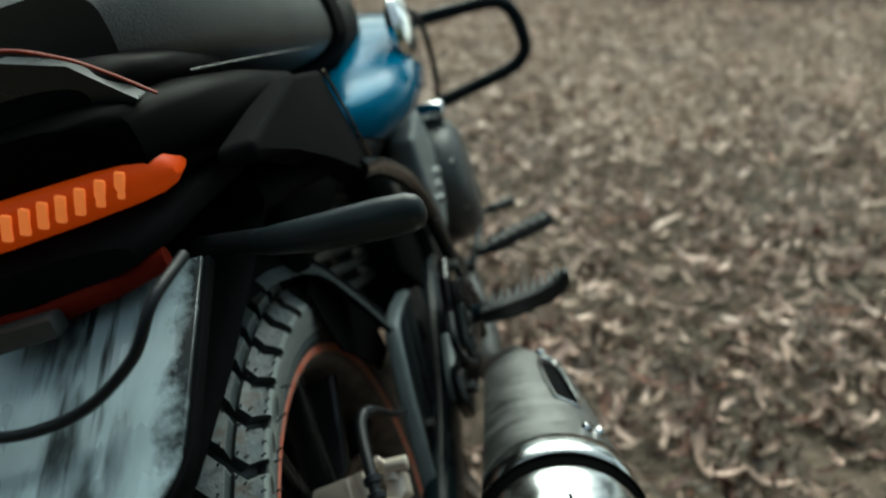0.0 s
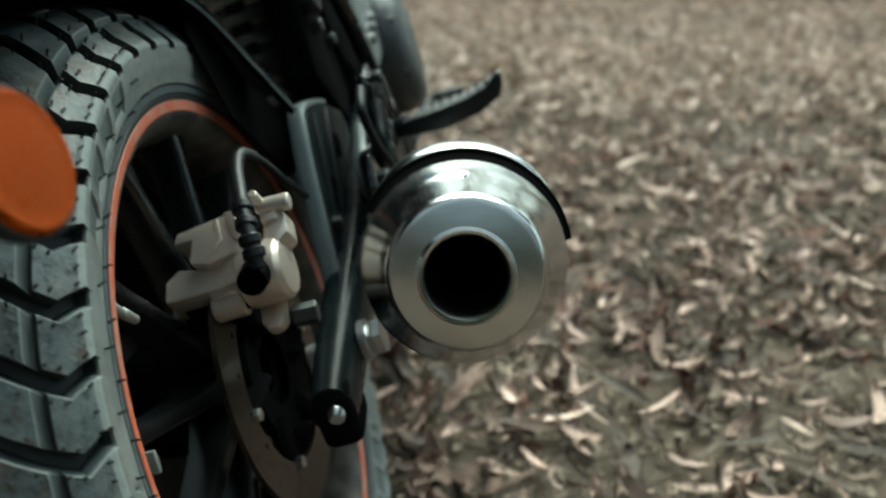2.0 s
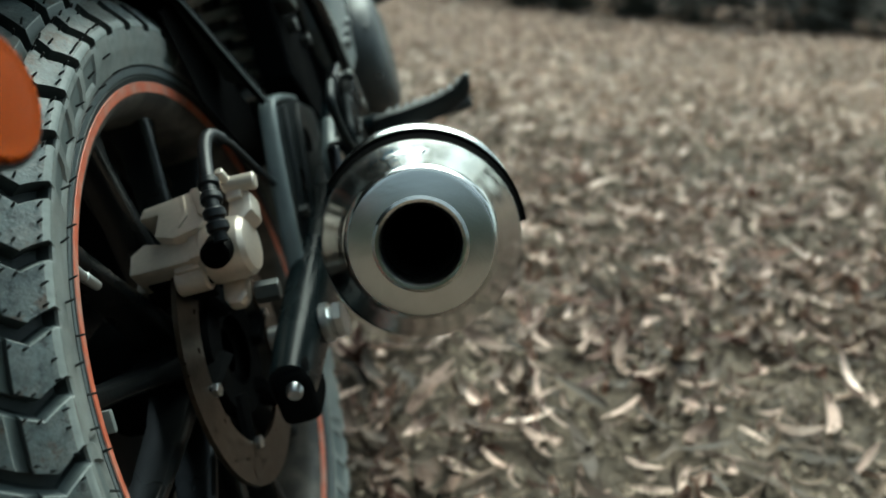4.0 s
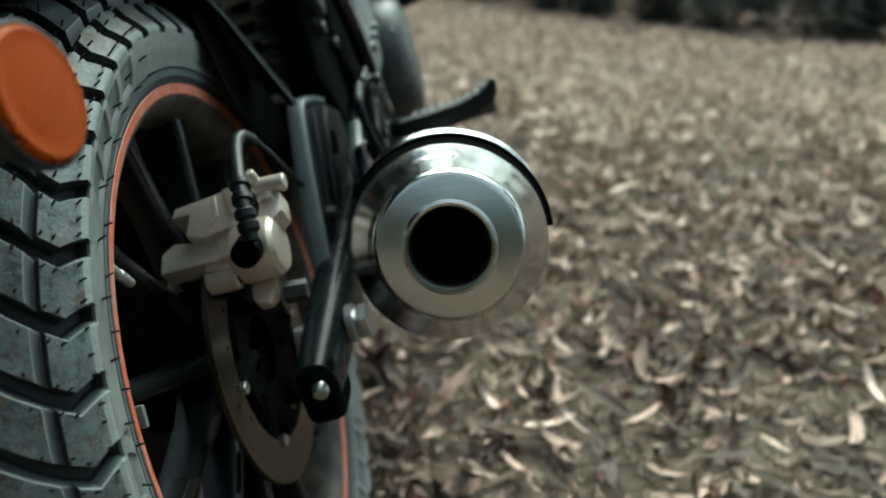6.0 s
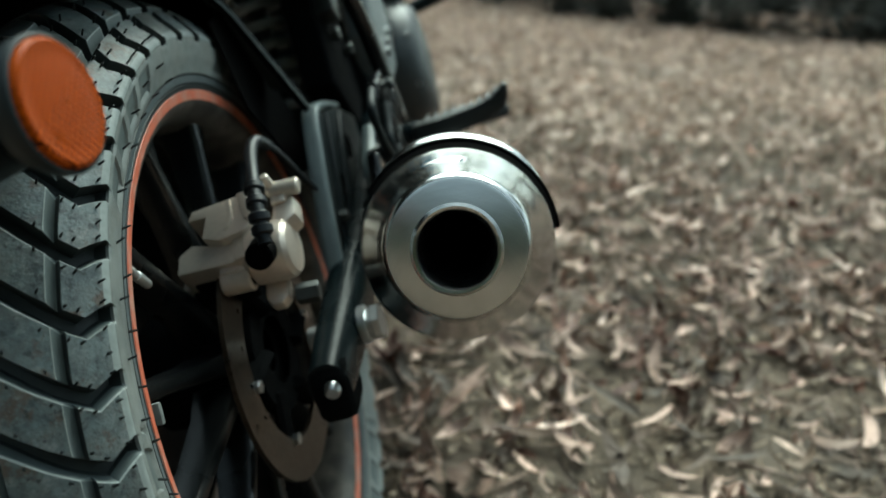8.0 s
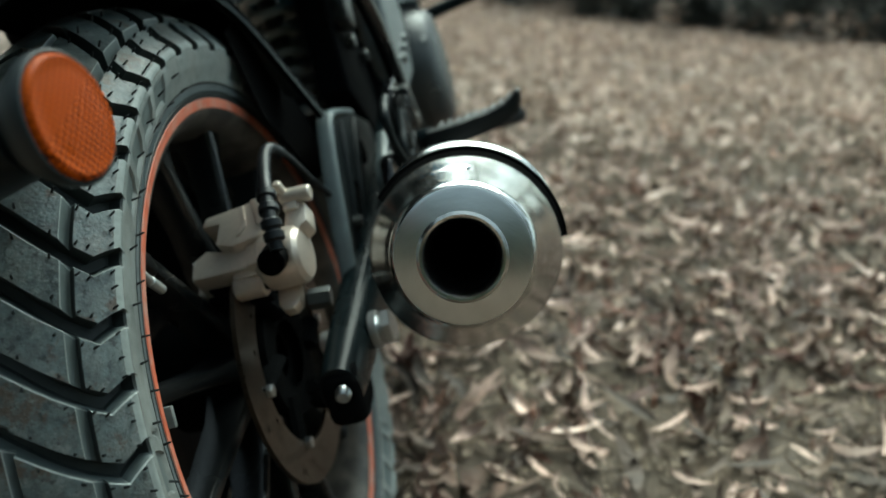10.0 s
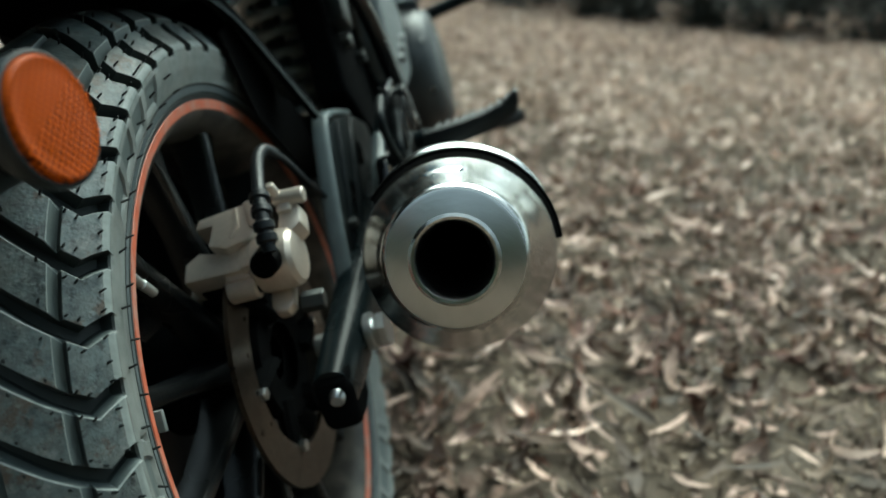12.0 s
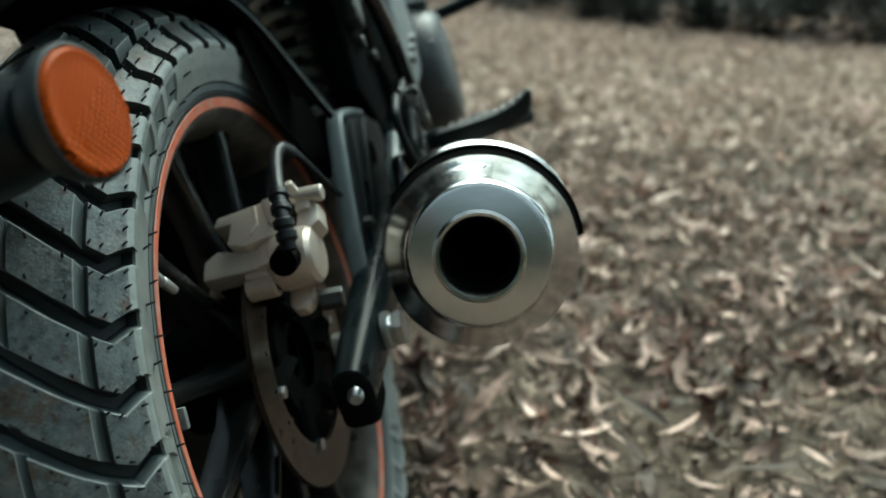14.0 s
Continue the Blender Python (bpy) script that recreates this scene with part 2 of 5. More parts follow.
def edge_tone(m, dark, reach):
    """A dark tone that creeps in raggedly from the edges of a sheet."""
    n, l = m.node_tree.nodes, m.node_tree.links
    b = n["Principled BSDF"]
    out = b.inputs["Base Color"].links[0].from_socket
    co = n.new("ShaderNodeTexCoord")
    cut = n.new("ShaderNodeSeparateXYZ")
    l.new(co.outputs["Generated"], cut.inputs["Vector"])

    def op(kind, a, c):
        o = n.new("ShaderNodeMath")
        o.operation = kind
        for k, v in ((0, a), (1, c)):
            if isinstance(v, (int, float)):
                o.inputs[k].default_value = v
            else:
                l.new(v, o.inputs[k])
        return o.outputs[0]
    right = op("SUBTRACT", 1.0, cut.outputs["X"])
    near = op("MINIMUM", right, op("MULTIPLY", cut.outputs["Z"], 0.8))
    t = n.new("ShaderNodeTexNoise")
    t.inputs["Scale"].default_value = 45
    t.inputs["Detail"].default_value = 8
    t.inputs["Roughness"].default_value = 0.7
    l.new(co.outputs["Object"], t.inputs["Vector"])
    gap = op("ADD", near, op("MULTIPLY", op("SUBTRACT", t.outputs["Fac"], 0.5), 0.30))
    r = n.new("ShaderNodeMapRange")
    r.inputs["From Min"].default_value, r.inputs["From Max"].default_value = reach - 0.03, reach + 0.05
    r.inputs["To Min"].default_value, r.inputs["To Max"].default_value = 0.96, 0.0
    l.new(gap, r.inputs["Value"])
    mix = n.new("ShaderNodeMix")
    mix.data_type = "RGBA"
    l.new(r.outputs["Result"], mix.inputs["Factor"])
    l.new(out, mix.inputs["A"])
    mix.inputs["B"].default_value = (*dark, 1)
    l.new(mix.outputs["Result"], b.inputs["Base Color"])


tree_streaks(MIRROR_BLACK, (0.010, 0.014, 0.016))
edge_tone(MIRROR_BLACK, (0.006, 0.008, 0.009), 0.035)


def lamp_material(name, colour, strength):
    m = material(name, colour, 0.4, spread=0.15, bump=0.0, gloss=0.12)
    b = m.node_tree.nodes["Principled BSDF"]
    b.inputs["Emission Color"].default_value = (*colour, 1)
    b.inputs["Emission Strength"].default_value = strength
    return m


TAIL = lamp_material("lit_tail_lens", (0.38, 0.036, 0.002), 0.30)
LED = lamp_material("lit_led", (0.90, 0.205, 0.050), 0.30)


def grid_relief(m, pitch):
    """The fine crossed ribs of a moulded reflector, their shading also put into colour."""
    n, l = m.node_tree.nodes, m.node_tree.links
    b = n["Principled BSDF"]
    co = n.new("ShaderNodeTexCoord")
    heights = []
    for axis in (0, 1):
        mp = n.new("ShaderNodeMapping")
        mp.inputs["Rotation"].default_value = (0, 0, radians(45 + 90 * axis))
        l.new(co.outputs["UV"], mp.inputs["Vector"])
        w = n.new("ShaderNodeTexWave")
        w.inputs["Scale"].default_value = 1 / pitch
        l.new(mp.outputs["Vector"], w.inputs["Vector"])
        heights.append(w)
    mx = n.new("ShaderNodeMath")
    mx.operation = "MINIMUM"
    l.new(heights[0].outputs["Fac"], mx.inputs[0])
    l.new(heights[1].outputs["Fac"], mx.inputs[1])
    bp = n.new("ShaderNodeBump")
    bp.inputs["Distance"].default_value = 0.0003
    l.new(mx.outputs[0], bp.inputs["Height"])
    l.new(bp.outputs["Normal"], b.inputs["Normal"])
    ink = n.new("ShaderNodeMix")
    ink.data_type = "RGBA"
    ink.inputs["A"].default_value = (0.03, 0.003, 0.0005, 1)
    ink.inputs["B"].default_value = (0.53, 0.088, 0.003, 1)
    span = n.new("ShaderNodeMapRange")
    span.inputs["From Min"].default_value, span.inputs["From Max"].default_value = 0.08, 0.42
    l.new(mx.outputs[0], span.inputs["Value"])
    # the ribs of one half are turned and show less
    dot = n.new("ShaderNodeVectorMath")
    dot.operation = "DOT_PRODUCT"
    dot.inputs[1].default_value = (0.45, -0.9, 0.0)
    l.new(co.outputs["UV"], dot.inputs[0])
    show = n.new("ShaderNodeMapRange")
    show.inputs["From Min"].default_value, show.inputs["From Max"].default_value = -0.17, -0.13
    show.inputs["To Min"].default_value, show.inputs["To Max"].default_value = 0.2, 1.0
    l.new(dot.outputs["Value"], show.inputs["Value"])
    base = n.new("ShaderNodeMapRange")
    base.inputs["From Min"].default_value, base.inputs["From Max"].default_value = -0.17, -0.13
    base.inputs["To Min"].default_value, base.inputs["To Max"].default_value = 0.40, 0.05
    l.new(dot.outputs["Value"], base.inputs["Value"])
    l.new(show.outputs["Result"], bp.inputs["Strength"])
    lift = n.new("ShaderNodeMath")
    lift.operation = "MULTIPLY_ADD"
    l.new(span.outputs["Result"], lift.inputs[0])
    l.new(show.outputs["Result"], lift.inputs[1])
    l.new(base.outputs["Result"], lift.inputs[2])
    l.new(lift.outputs[0], ink.inputs["Factor"])
    l.new(ink.outputs["Result"], b.inputs["Base Color"])


# ---------------------------------------------------------------- mesh helpers
def finish(ob, sharp=38):
    me = ob.data
    me.polygons.foreach_set("use_smooth", [True] * len(me.polygons))
    me.set_sharp_from_angle(angle=radians(sharp))
    return ob


def part(name, bm, mat, parent=None, label="", sharp=38):
    bmesh.ops.recalc_face_normals(bm, faces=bm.faces)
    me = bpy.data.meshes.new(name)
    bm.to_mesh(me)
    bm.free()
    me.materials.append(mat)
    ob = finish(new(name, me), sharp)
    ob.parent = parent
    return tagged(ob, label)


def box(bm, centre, size, rot=(0, 0, 0), bevel=0.0, seg=2, taper=1.0):
    m = pose(*centre, *rot)
    made = bmesh.ops.create_cube(bm, size=1, matrix=m @ Matrix.Diagonal((*size, 1)))["verts"]
    if taper != 1.0:
        inv = m.inverted()
        for v in made:
            q = inv @ v.co
            if q.z > 0:
                v.co = m @ Vector((q.x * taper, q.y * taper, q.z))
    if bevel:
        edges = list({e for v in made for e in v.link_edges})
        bmesh.ops.bevel(bm, geom=edges, offset=bevel, segments=seg, profile=0.6, affect="EDGES")
    return bm


def axis_matrix(origin, direction, up=(0, 0, 1)):
    """z along direction; y as near to up as it can be."""
    z = Vector(direction).normalized()
    x = Vector(up).cross(z).normalized()
    y = z.cross(x)
    return Matrix.Translation(origin) @ Matrix((x, y, z)).transposed().to_4x4()


def lathe(bm, profile, m, n=48, a0=0.0, a1=360.0, skip=None):
    """profile: (along, radius). The angle runs from m's y towards its right, seen along z."""
    full = abs(a1 - a0) >= 359.9
    steps = n if full else n + 1
    rings = []
    for s, r in profile:
        ring = []
        for i in range(steps):
            a = radians(a0 + (a1 - a0) * i / n)
            ring.append(bm.verts.new(m @ Vector((-r * math.sin(a), r * math.cos(a), s))))
        rings.append(ring)
    for j in range(len(rings) - 1):
        for i in range(n):
            if skip and skip(profile[j], a0 + (a1 - a0) * (i + 0.5) / n):
                continue
            k = (i + 1) % steps
            bm.faces.new((rings[j][i], rings[j][k], rings[j + 1][k], rings[j + 1][i]))
    return bm


def rod(bm, p, q, r, n=16, r2=None, chamfer=0.0):
    d = Vector(q) - Vector(p)
    L = d.length
    r2 = r if r2 is None else r2
    up = (0, 0, 1) if abs(d.normalized().z) < 0.9 else (0, 1, 0)
    c = chamfer
    return lathe(bm, [(0, 0.0001), (0, r - c), (c, r), (L - c, r2), (L, r2 - c), (L, 0.0001)], axis_matrix(p, d, up), n)


def smooth_path(points, per=8):
    """A Catmull-Rom curve through points."""
    P = [Vector(q) for q in points]
    P = [2 * P[0] - P[1], *P, 2 * P[-1] - P[-2]]
    out = []
    for i in range(1, len(P) - 2):
        for k in range(per):
            t = k / per
            a, b, c, d = P[i - 1], P[i], P[i + 1], P[i + 2]
            out.append(0.5 * (2 * b + (c - a) * t + (2 * a - 5 * b + 4 * c - d) * t * t + (3 * b - a - 3 * c + d) * t ** 3))
    out.append(P[-2])
    return out


def tube(bm, points, r, n=12, per=8, r_end=None, flat=1.0):
    path = smooth_path(points, per)
    rings = []
    side = None
    for i, c in enumerate(path):
        d = (path[min(i + 1, len(path) - 1)] - path[max(i - 1, 0)]).normalized()
        if side is None:
            side = d.cross(Vector((0, 0, 1)) if abs(d.z) < 0.9 else Vector((1, 0, 0))).normalized()
        side = (side - d * side.dot(d)).normalized()
        other = d.cross(side)
        rad = r if r_end is None else r + (r_end - r) * i / (len(path) - 1)
        rings.append([bm.verts.new(c + rad * (math.cos(a) * side + flat * math.sin(a) * other))
                      for a in (2 * math.pi * k / n for k in range(n))])
    for a, b in zip(rings, rings[1:]):
        for k in range(n):
            bm.faces.new((a[k], a[(k + 1) % n], b[(k + 1) % n], b[k]))
    bm.faces.new(rings[0][::-1])
    bm.faces.new(rings[-1])
    return bm


def slab(bm, outline, x0, x1, bevel=0.002, seg=2):
    """A plate in the plane of y and z, from x0 to x1, with rounded edges."""
    a = [bm.verts.new((x0, y, z)) for y, z in outline]
    b = [bm.verts.new((x1, y, z)) for y, z in outline]
    made = [bm.faces.new(a[::-1]), bm.faces.new(b)]
    for i in range(len(a)):
        k = (i + 1) % len(a)
        made.append(bm.faces.new((a[i], a[k], b[k], b[i])))
    if bevel:
        edges = list({e for f in made for e in f.edges})
        bmesh.ops.bevel(bm, geom=edges, offset=bevel, segments=seg, profile=0.6, affect="EDGES")
    return bm


def loft(bm, sections, caps=True):
    rings = [[bm.verts.new(q) for q in s] for s in sections]
    n = len(rings[0])
    for a, b in zip(rings, rings[1:]):
        for k in range(n):
            bm.faces.new((a[k], a[(k + 1) % n], b[(k + 1) % n], b[k]))
    if caps:
        bm.faces.new(rings[0][::-1])
        bm.faces.new(rings[-1])
    return bm


def rounded(cx, y, cz, w, h, power=3.0, n=28, lift=0.0):
    """A rounded-box section across the bike at y."""
    out = []
    for i in range(n):
        a = 2 * math.pi * i / n
        c, s = math.cos(a), math.sin(a)
        out.append((cx + 0.5 * w * math.copysign(abs(c) ** (2 / power), c), y,
                    cz + 0.5 * h * math.copysign(abs(s) ** (2 / power), s) + lift * (1 - abs(c))))
    return out


def grid_object(name, co, faces, mat, parent=None, label="", sharp=38, uv=None):
    me = bpy.data.meshes.new(name)
    me.vertices.add(len(co))
    me.vertices.foreach_set("co", np.asarray(co, dtype=np.float32).ravel())
    faces = np.asarray(faces, dtype=np.int32)
    k = faces.shape[1]
    me.loops.add(faces.size)
    me.loops.foreach_set("vertex_index", faces.ravel())
    me.polygons.add(len(faces))
    me.polygons.foreach_set("loop_start", np.arange(0, faces.size, k, dtype=np.int32))
    me.polygons.foreach_set("loop_total", np.full(len(faces), k, dtype=np.int32))
    me.update(calc_edges=True)
    me.validate()
    me.materials.append(mat)
    ob = finish(new(name, me), sharp)
    ob.parent = parent
    return tagged(ob, label)


B = bmesh.new

# ---------------------------------------------------------------- ground
SOIL = material("dry_soil", (0.080, 0.057, 0.038), 0.9, spread=0.5, grain=35, stain=2.2, bump=1.0, bump_scale=90,
                dust=(0.055, 0.042, 0.027), dust_amount=0.7)
LEAF = island_material("dry_leaf", (0.1, 0.06, 0.04), (0.9, 0.7, 0.6), 0.7, 0.0, 45,
                       [(0.0, (0.140, 0.053, 0.030)), (0.09, (0.200, 0.082, 0.047)), (0.13, (0.120, 0.082, 0.055)), (0.50, (0.280, 0.198, 0.141)), (0.76, (0.600, 0.439, 0.352)), (1.0, (0.940, 0.729, 0.625))])
# Paler leaf colours for the far ground.
PALE_LEAF = island_material("pale_leaf", (0.1, 0.06, 0.04), (0.9, 0.7, 0.6), 0.7, 0.0, 45,
                           [(0.0, (0.170, 0.082, 0.047)), (0.10, (0.240, 0.145, 0.094)), (0.30, (0.320, 0.241, 0.179)), (0.60, (0.620, 0.482, 0.376)), (1.0, (0.970, 0.772, 0.658))])
# Brown leaves near the wheel, darkened further to stand for lens falloff.
BROWN_LEAF = island_material("near_leaf", (0.05, 0.03, 0.02), (0.5, 0.35, 0.28), 0.7, 0.0, 45,
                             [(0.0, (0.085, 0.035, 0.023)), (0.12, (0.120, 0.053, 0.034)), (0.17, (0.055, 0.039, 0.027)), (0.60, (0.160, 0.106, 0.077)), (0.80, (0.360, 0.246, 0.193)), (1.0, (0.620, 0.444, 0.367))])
CRUMB = island_material("leaf_crumb", (0.050, 0.037, 0.024), (0.42, 0.33, 0.245), 0.8, 0.0, 60)
STRAW = island_material("dry_grass", (0.048, 0.036, 0.023), (0.30, 0.228, 0.158), 0.8, 0.0, 30)
TWIG = island_material("twig", (0.06, 0.04, 0.028), (0.16, 0.11, 0.08), 0.85, 0.0, 60)
SHRUB = island_material("shrub_leaf", (0.004, 0.006, 0.003), (0.017, 0.022, 0.013), 0.6, 0.0, 20)
BARK = material("stem_bark", (0.05, 0.04, 0.03), 0.9, spread=0.4, bump=0.8, bump_scale=60)

rng = np.random.default_rng(7)


def ground_height(x, y):
    return 0.010 * np.sin(2.1 * x + 0.7) * np.cos(1.7 * y) + 0.006 * np.sin(5.3 * x + 1.9 * y)


def build_ground():
    near = np.arange(-3.0, 9.01, 0.08)
    out = np.array([12, 18, 30, 60, 120, 300.0])
    xs = np.concatenate([-out[::-1], near - 3.0, out])
    ys = np.concatenate([-out[::-1], near - 1.0, out])
    X, Y = np.meshgrid(xs, ys)
    rough = 0.005 * np.sin(31 * X + 3 * np.sin(17 * Y)) * np.sin(27 * Y + 2 * np.sin(13 * X))
    Z = ground_height(X, Y) * np.exp(-(X ** 2 + Y ** 2) / 60) + rough * np.exp(-(X ** 2 + Y ** 2) / 80)
    w, h = len(xs), len(ys)
    i = np.arange(w * h).reshape(h, w)
    faces = np.stack([i[:-1, :-1], i[:-1, 1:], i[1:, 1:], i[1:, :-1]], -1).reshape(-1, 4)
    ob = grid_object("ground", np.stack([X, Y, Z], -1).reshape(-1, 3), faces, SOIL, sharp=180)
    tagged(ob, "dry brown soil with thin grass, strewn with fallen leaves", "ground", kind="structure")


def scatter(bands):
    """Random places: each band is x0, x1, y0, y1, number per square metre."""
    P = []
    for x0, x1, y0, y1, per in bands:
        k = int((x1 - x0) * (y1 - y0) * per)
        P.append(np.stack([rng.uniform(x0, x1, k), rng.uniform(y0, y1, k)], -1))
    P = np.concatenate(P)
    return P + rng.normal(0, 0.28, P.shape)


def frames_of(n, tilt):
    """Random frames: a heading, and a normal that leans by about tilt."""
    a = rng.uniform(0, 2 * np.pi, n)
    nrm = np.stack([rng.normal(0, tilt, n), rng.normal(0, tilt, n), np.ones(n)], -1)
    nrm /= np.linalg.norm(nrm, axis=1)[:, None]
    h = np.stack([np.cos(a), np.sin(a), np.zeros(n)], -1)
    h -= nrm * (h * nrm).sum(1)[:, None]
    h /= np.linalg.norm(h, axis=1)[:, None]
    return h, np.cross(nrm, h), nrm


def curled_leaves(name, P, length, width, mat, curl, tilt, lift, label, category, nu=6, nv=2):
    n = len(P)
    h, s, nrm = frames_of(n, tilt)
    L = length[0] + (length[1] - length[0]) * rng.beta(1.6, 2.6, n)
    Wd = L * rng.uniform(width[0], width[1], n)
    bend = rng.normal(0, curl, n)
    sweep = rng.normal(0, curl * 0.35, n)
    cup = rng.uniform(-0.1, 1.0, n) * curl
    twist = rng.normal(0, 0.5, n)
    u = np.linspace(-0.5, 0.5, nu + 1)
    v = np.linspace(-1, 1, nv + 1)
    U, V = np.meshgrid(u, v, indexing="ij")
    U, V = U.ravel()[None], V.ravel()[None]
    shape = np.maximum(0.06, (np.cos(np.pi * U) ** 0.7) * (1 - 0.5 * U))
    a = bend[:, None] * U * 2.2
    along = np.where(np.abs(bend[:, None]) > 1e-3, np.sin(a) / (bend[:, None] * 2.2 + 1e-9), U) * L[:, None]
    up = (1 - np.cos(a)) / (np.abs(bend[:, None]) * 2.2 + 1e-3) * L[:, None]
    half = 0.5 * Wd[:, None] * shape * V
    tw = twist[:, None] * U * 2
    side = half * np.cos(tw) + sweep[:, None] * (U ** 2) * L[:, None]
    up = up + half * np.sin(tw) + cup[:, None] * Wd[:, None] * 0.35 * V ** 2 * shape
    base = np.stack([P[:, 0], P[:, 1], ground_height(P[:, 0], P[:, 1]) + rng.uniform(*lift, n)], -1)
    co = base[:, None] + along[..., None] * h[:, None] + side[..., None] * s[:, None] + up[..., None] * nrm[:, None]
    k = (nu + 1) * (nv + 1)
    i = np.arange(k).reshape(nu + 1, nv + 1)
    f = np.stack([i[:-1, :-1], i[1:, :-1], i[1:, 1:], i[:-1, 1:]], -1).reshape(-1, 4)
    faces = (f[None] + (np.arange(n) * k)[:, None, None]).reshape(-1, 4)
    ob = grid_object(name, co.reshape(-1, 3), faces, mat, sharp=180)
    return tagged(ob, label, category, kind="stuff")


def clustered(P, size, keep):
    """Thins places out between drifts."""
    d = np.array([noise.noise(Vector((x / size, y / size, 3.7))) + 0.5 * noise.noise(Vector((x / size * 2.7, y / size * 2.7, 9.1))) for x, y in P])
    return P[rng.uniform(0, 1, len(P)) < np.clip(keep + 0.8 * d, 0.1, 1)]


def away_from_wheel(P):
    return P[~((np.abs(P[:, 0] + 0.02) < 0.05) & (np.abs(P[:, 1]) < 0.09))]


build_ground()
curled_leaves("large_leaves", clustered(away_from_wheel(scatter([(-0.4, 2.4, 0.75, 2.2, 560)])), 0.5, 0.6),
              (0.055, 0.125), (0.07, 0.16), LEAF, 1.3, 0.30, (0.012, 0.034),
              "long dry ribbon-like leaves, pale tan and curled", "fallen leaves", nu=9)
curled_leaves("leaf_litter", clustered(away_from_wheel(scatter([(-0.4, 2.4, 0.7, 2.2, 950), (-2.6, -0.4, -0.5, 2.2, 300)])), 0.32, 0.68),
              (0.035, 0.110), (0.08, 0.22), LEAF, 1.2, 0.36, (0.004, 0.030),
              "dry curled tan and brown leaves lying loose on the ground", "fallen leaves")
curled_leaves("pale_leaves", clustered(scatter([(-1.4, 3.4, 2.2, 4.2, 1750), (-2.4, 4.6, 4.2, 9.0, 2000)]), 0.4, 0.7),
              (0.035, 0.115), (0.08, 0.22), PALE_LEAF, 1.2, 0.34, (0.004, 0.032),
              "pale leaves over the open clearing", "fallen leaves")
curled_leaves("near_leaves", clustered(away_from_wheel(scatter([(-0.5, 0.50, -0.5, -0.05, 500), (-0.5, 0.50, -0.05, 1.4, 1900), (0.50, 2.5, -0.5, 0.50, 420), (0.50, 2.5, 0.50, 1.4, 1700)])), 0.3, 0.72),
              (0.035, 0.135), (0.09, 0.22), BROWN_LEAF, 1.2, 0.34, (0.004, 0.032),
              "brown curled leaves on bare soil beside the wheel, darkened for lens falloff", "fallen leaves", nu=8)
curled_leaves("leaf_crumbs", away_from_wheel(scatter([(-0.4, 2.4, -0.3, 0.55, 1400), (-0.4, 2.4, 0.55, 2.4, 4200), (-1.2, 3.4, 2.4, 5.0, 1900), (-2.4, 4.6, 5.0, 9.0, 600)])),
              (0.008, 0.035), (0.20, 0.55), CRUMB, 0.8, 0.4, (0.002, 0.012),
              "broken bits of dry brown leaf among the grass", "leaf crumbs", nu=2, nv=1)
curled_leaves("dry_grass", away_from_wheel(scatter([(-0.4, 2.4, -0.3, 2.4, 4600), (-1.4, 3.6, 2.4, 5.0, 1900), (-2.4, 4.6, 5.0, 9.0, 1300)])),
              (0.020, 0.085), (0.025, 0.06), STRAW, 1.1, 0.75, (0.003, 0.022),
              "short dry olive and straw coloured grass blades", "grass", nu=3, nv=1)
far = scatter([(-7.0, 8.0, -5.0, 11.0, 110), (-3.0, 5.0, -2.5, 6.0, 260), (-1.0, 2.5, -2.5, -0.4, 220)])
far = far[~((far[:, 0] > -0.4) & (far[:, 0] < 2.4) & (far[:, 1] > -0.4) & (far[:, 1] < 2.2))]
curled_leaves("outlying_leaves", far,
              (0.03, 0.11), (0.10, 0.26), LEAF, 1.1, 0.36, (0.006, 0.026),
              "scattered dry tan leaves across the open ground", "fallen leaves", nu=3, nv=1)
curled_leaves("twigs", away_from_wheel(scatter([(-0.4, 2.6, -0.3, 3.0, 60), (-1.2, 3.6, 3.0, 6.0, 40)])),
              (0.05, 0.20), (0.015, 0.03), TWIG, 0.35, 0.12, (0.008, 0.024),
              "thin dark brown twigs and leaf stalks on the ground", "twigs", nu=5, nv=1)


def verge():
    """Low dark shrubs along the far edge of the clearing."""
    line = [(-6.0, 11.0), (-1.0, 9.7), (0.3, 8.9), (1.5, 7.2), (2.3, 6.35), (3.4, 6.10), (5.0, 6.2), (8.0, 6.0)]
    for (xa, ya), (xb, yb) in zip(line, line[1:]):
        L = math.hypot(xb - xa, yb - ya)
        for k in range(max(1, round(L / 0.75))):
            t = (k + 0.5) / max(1, round(L / 0.75))
            yield xa + (xb - xa) * t, ya + (yb - ya) * t


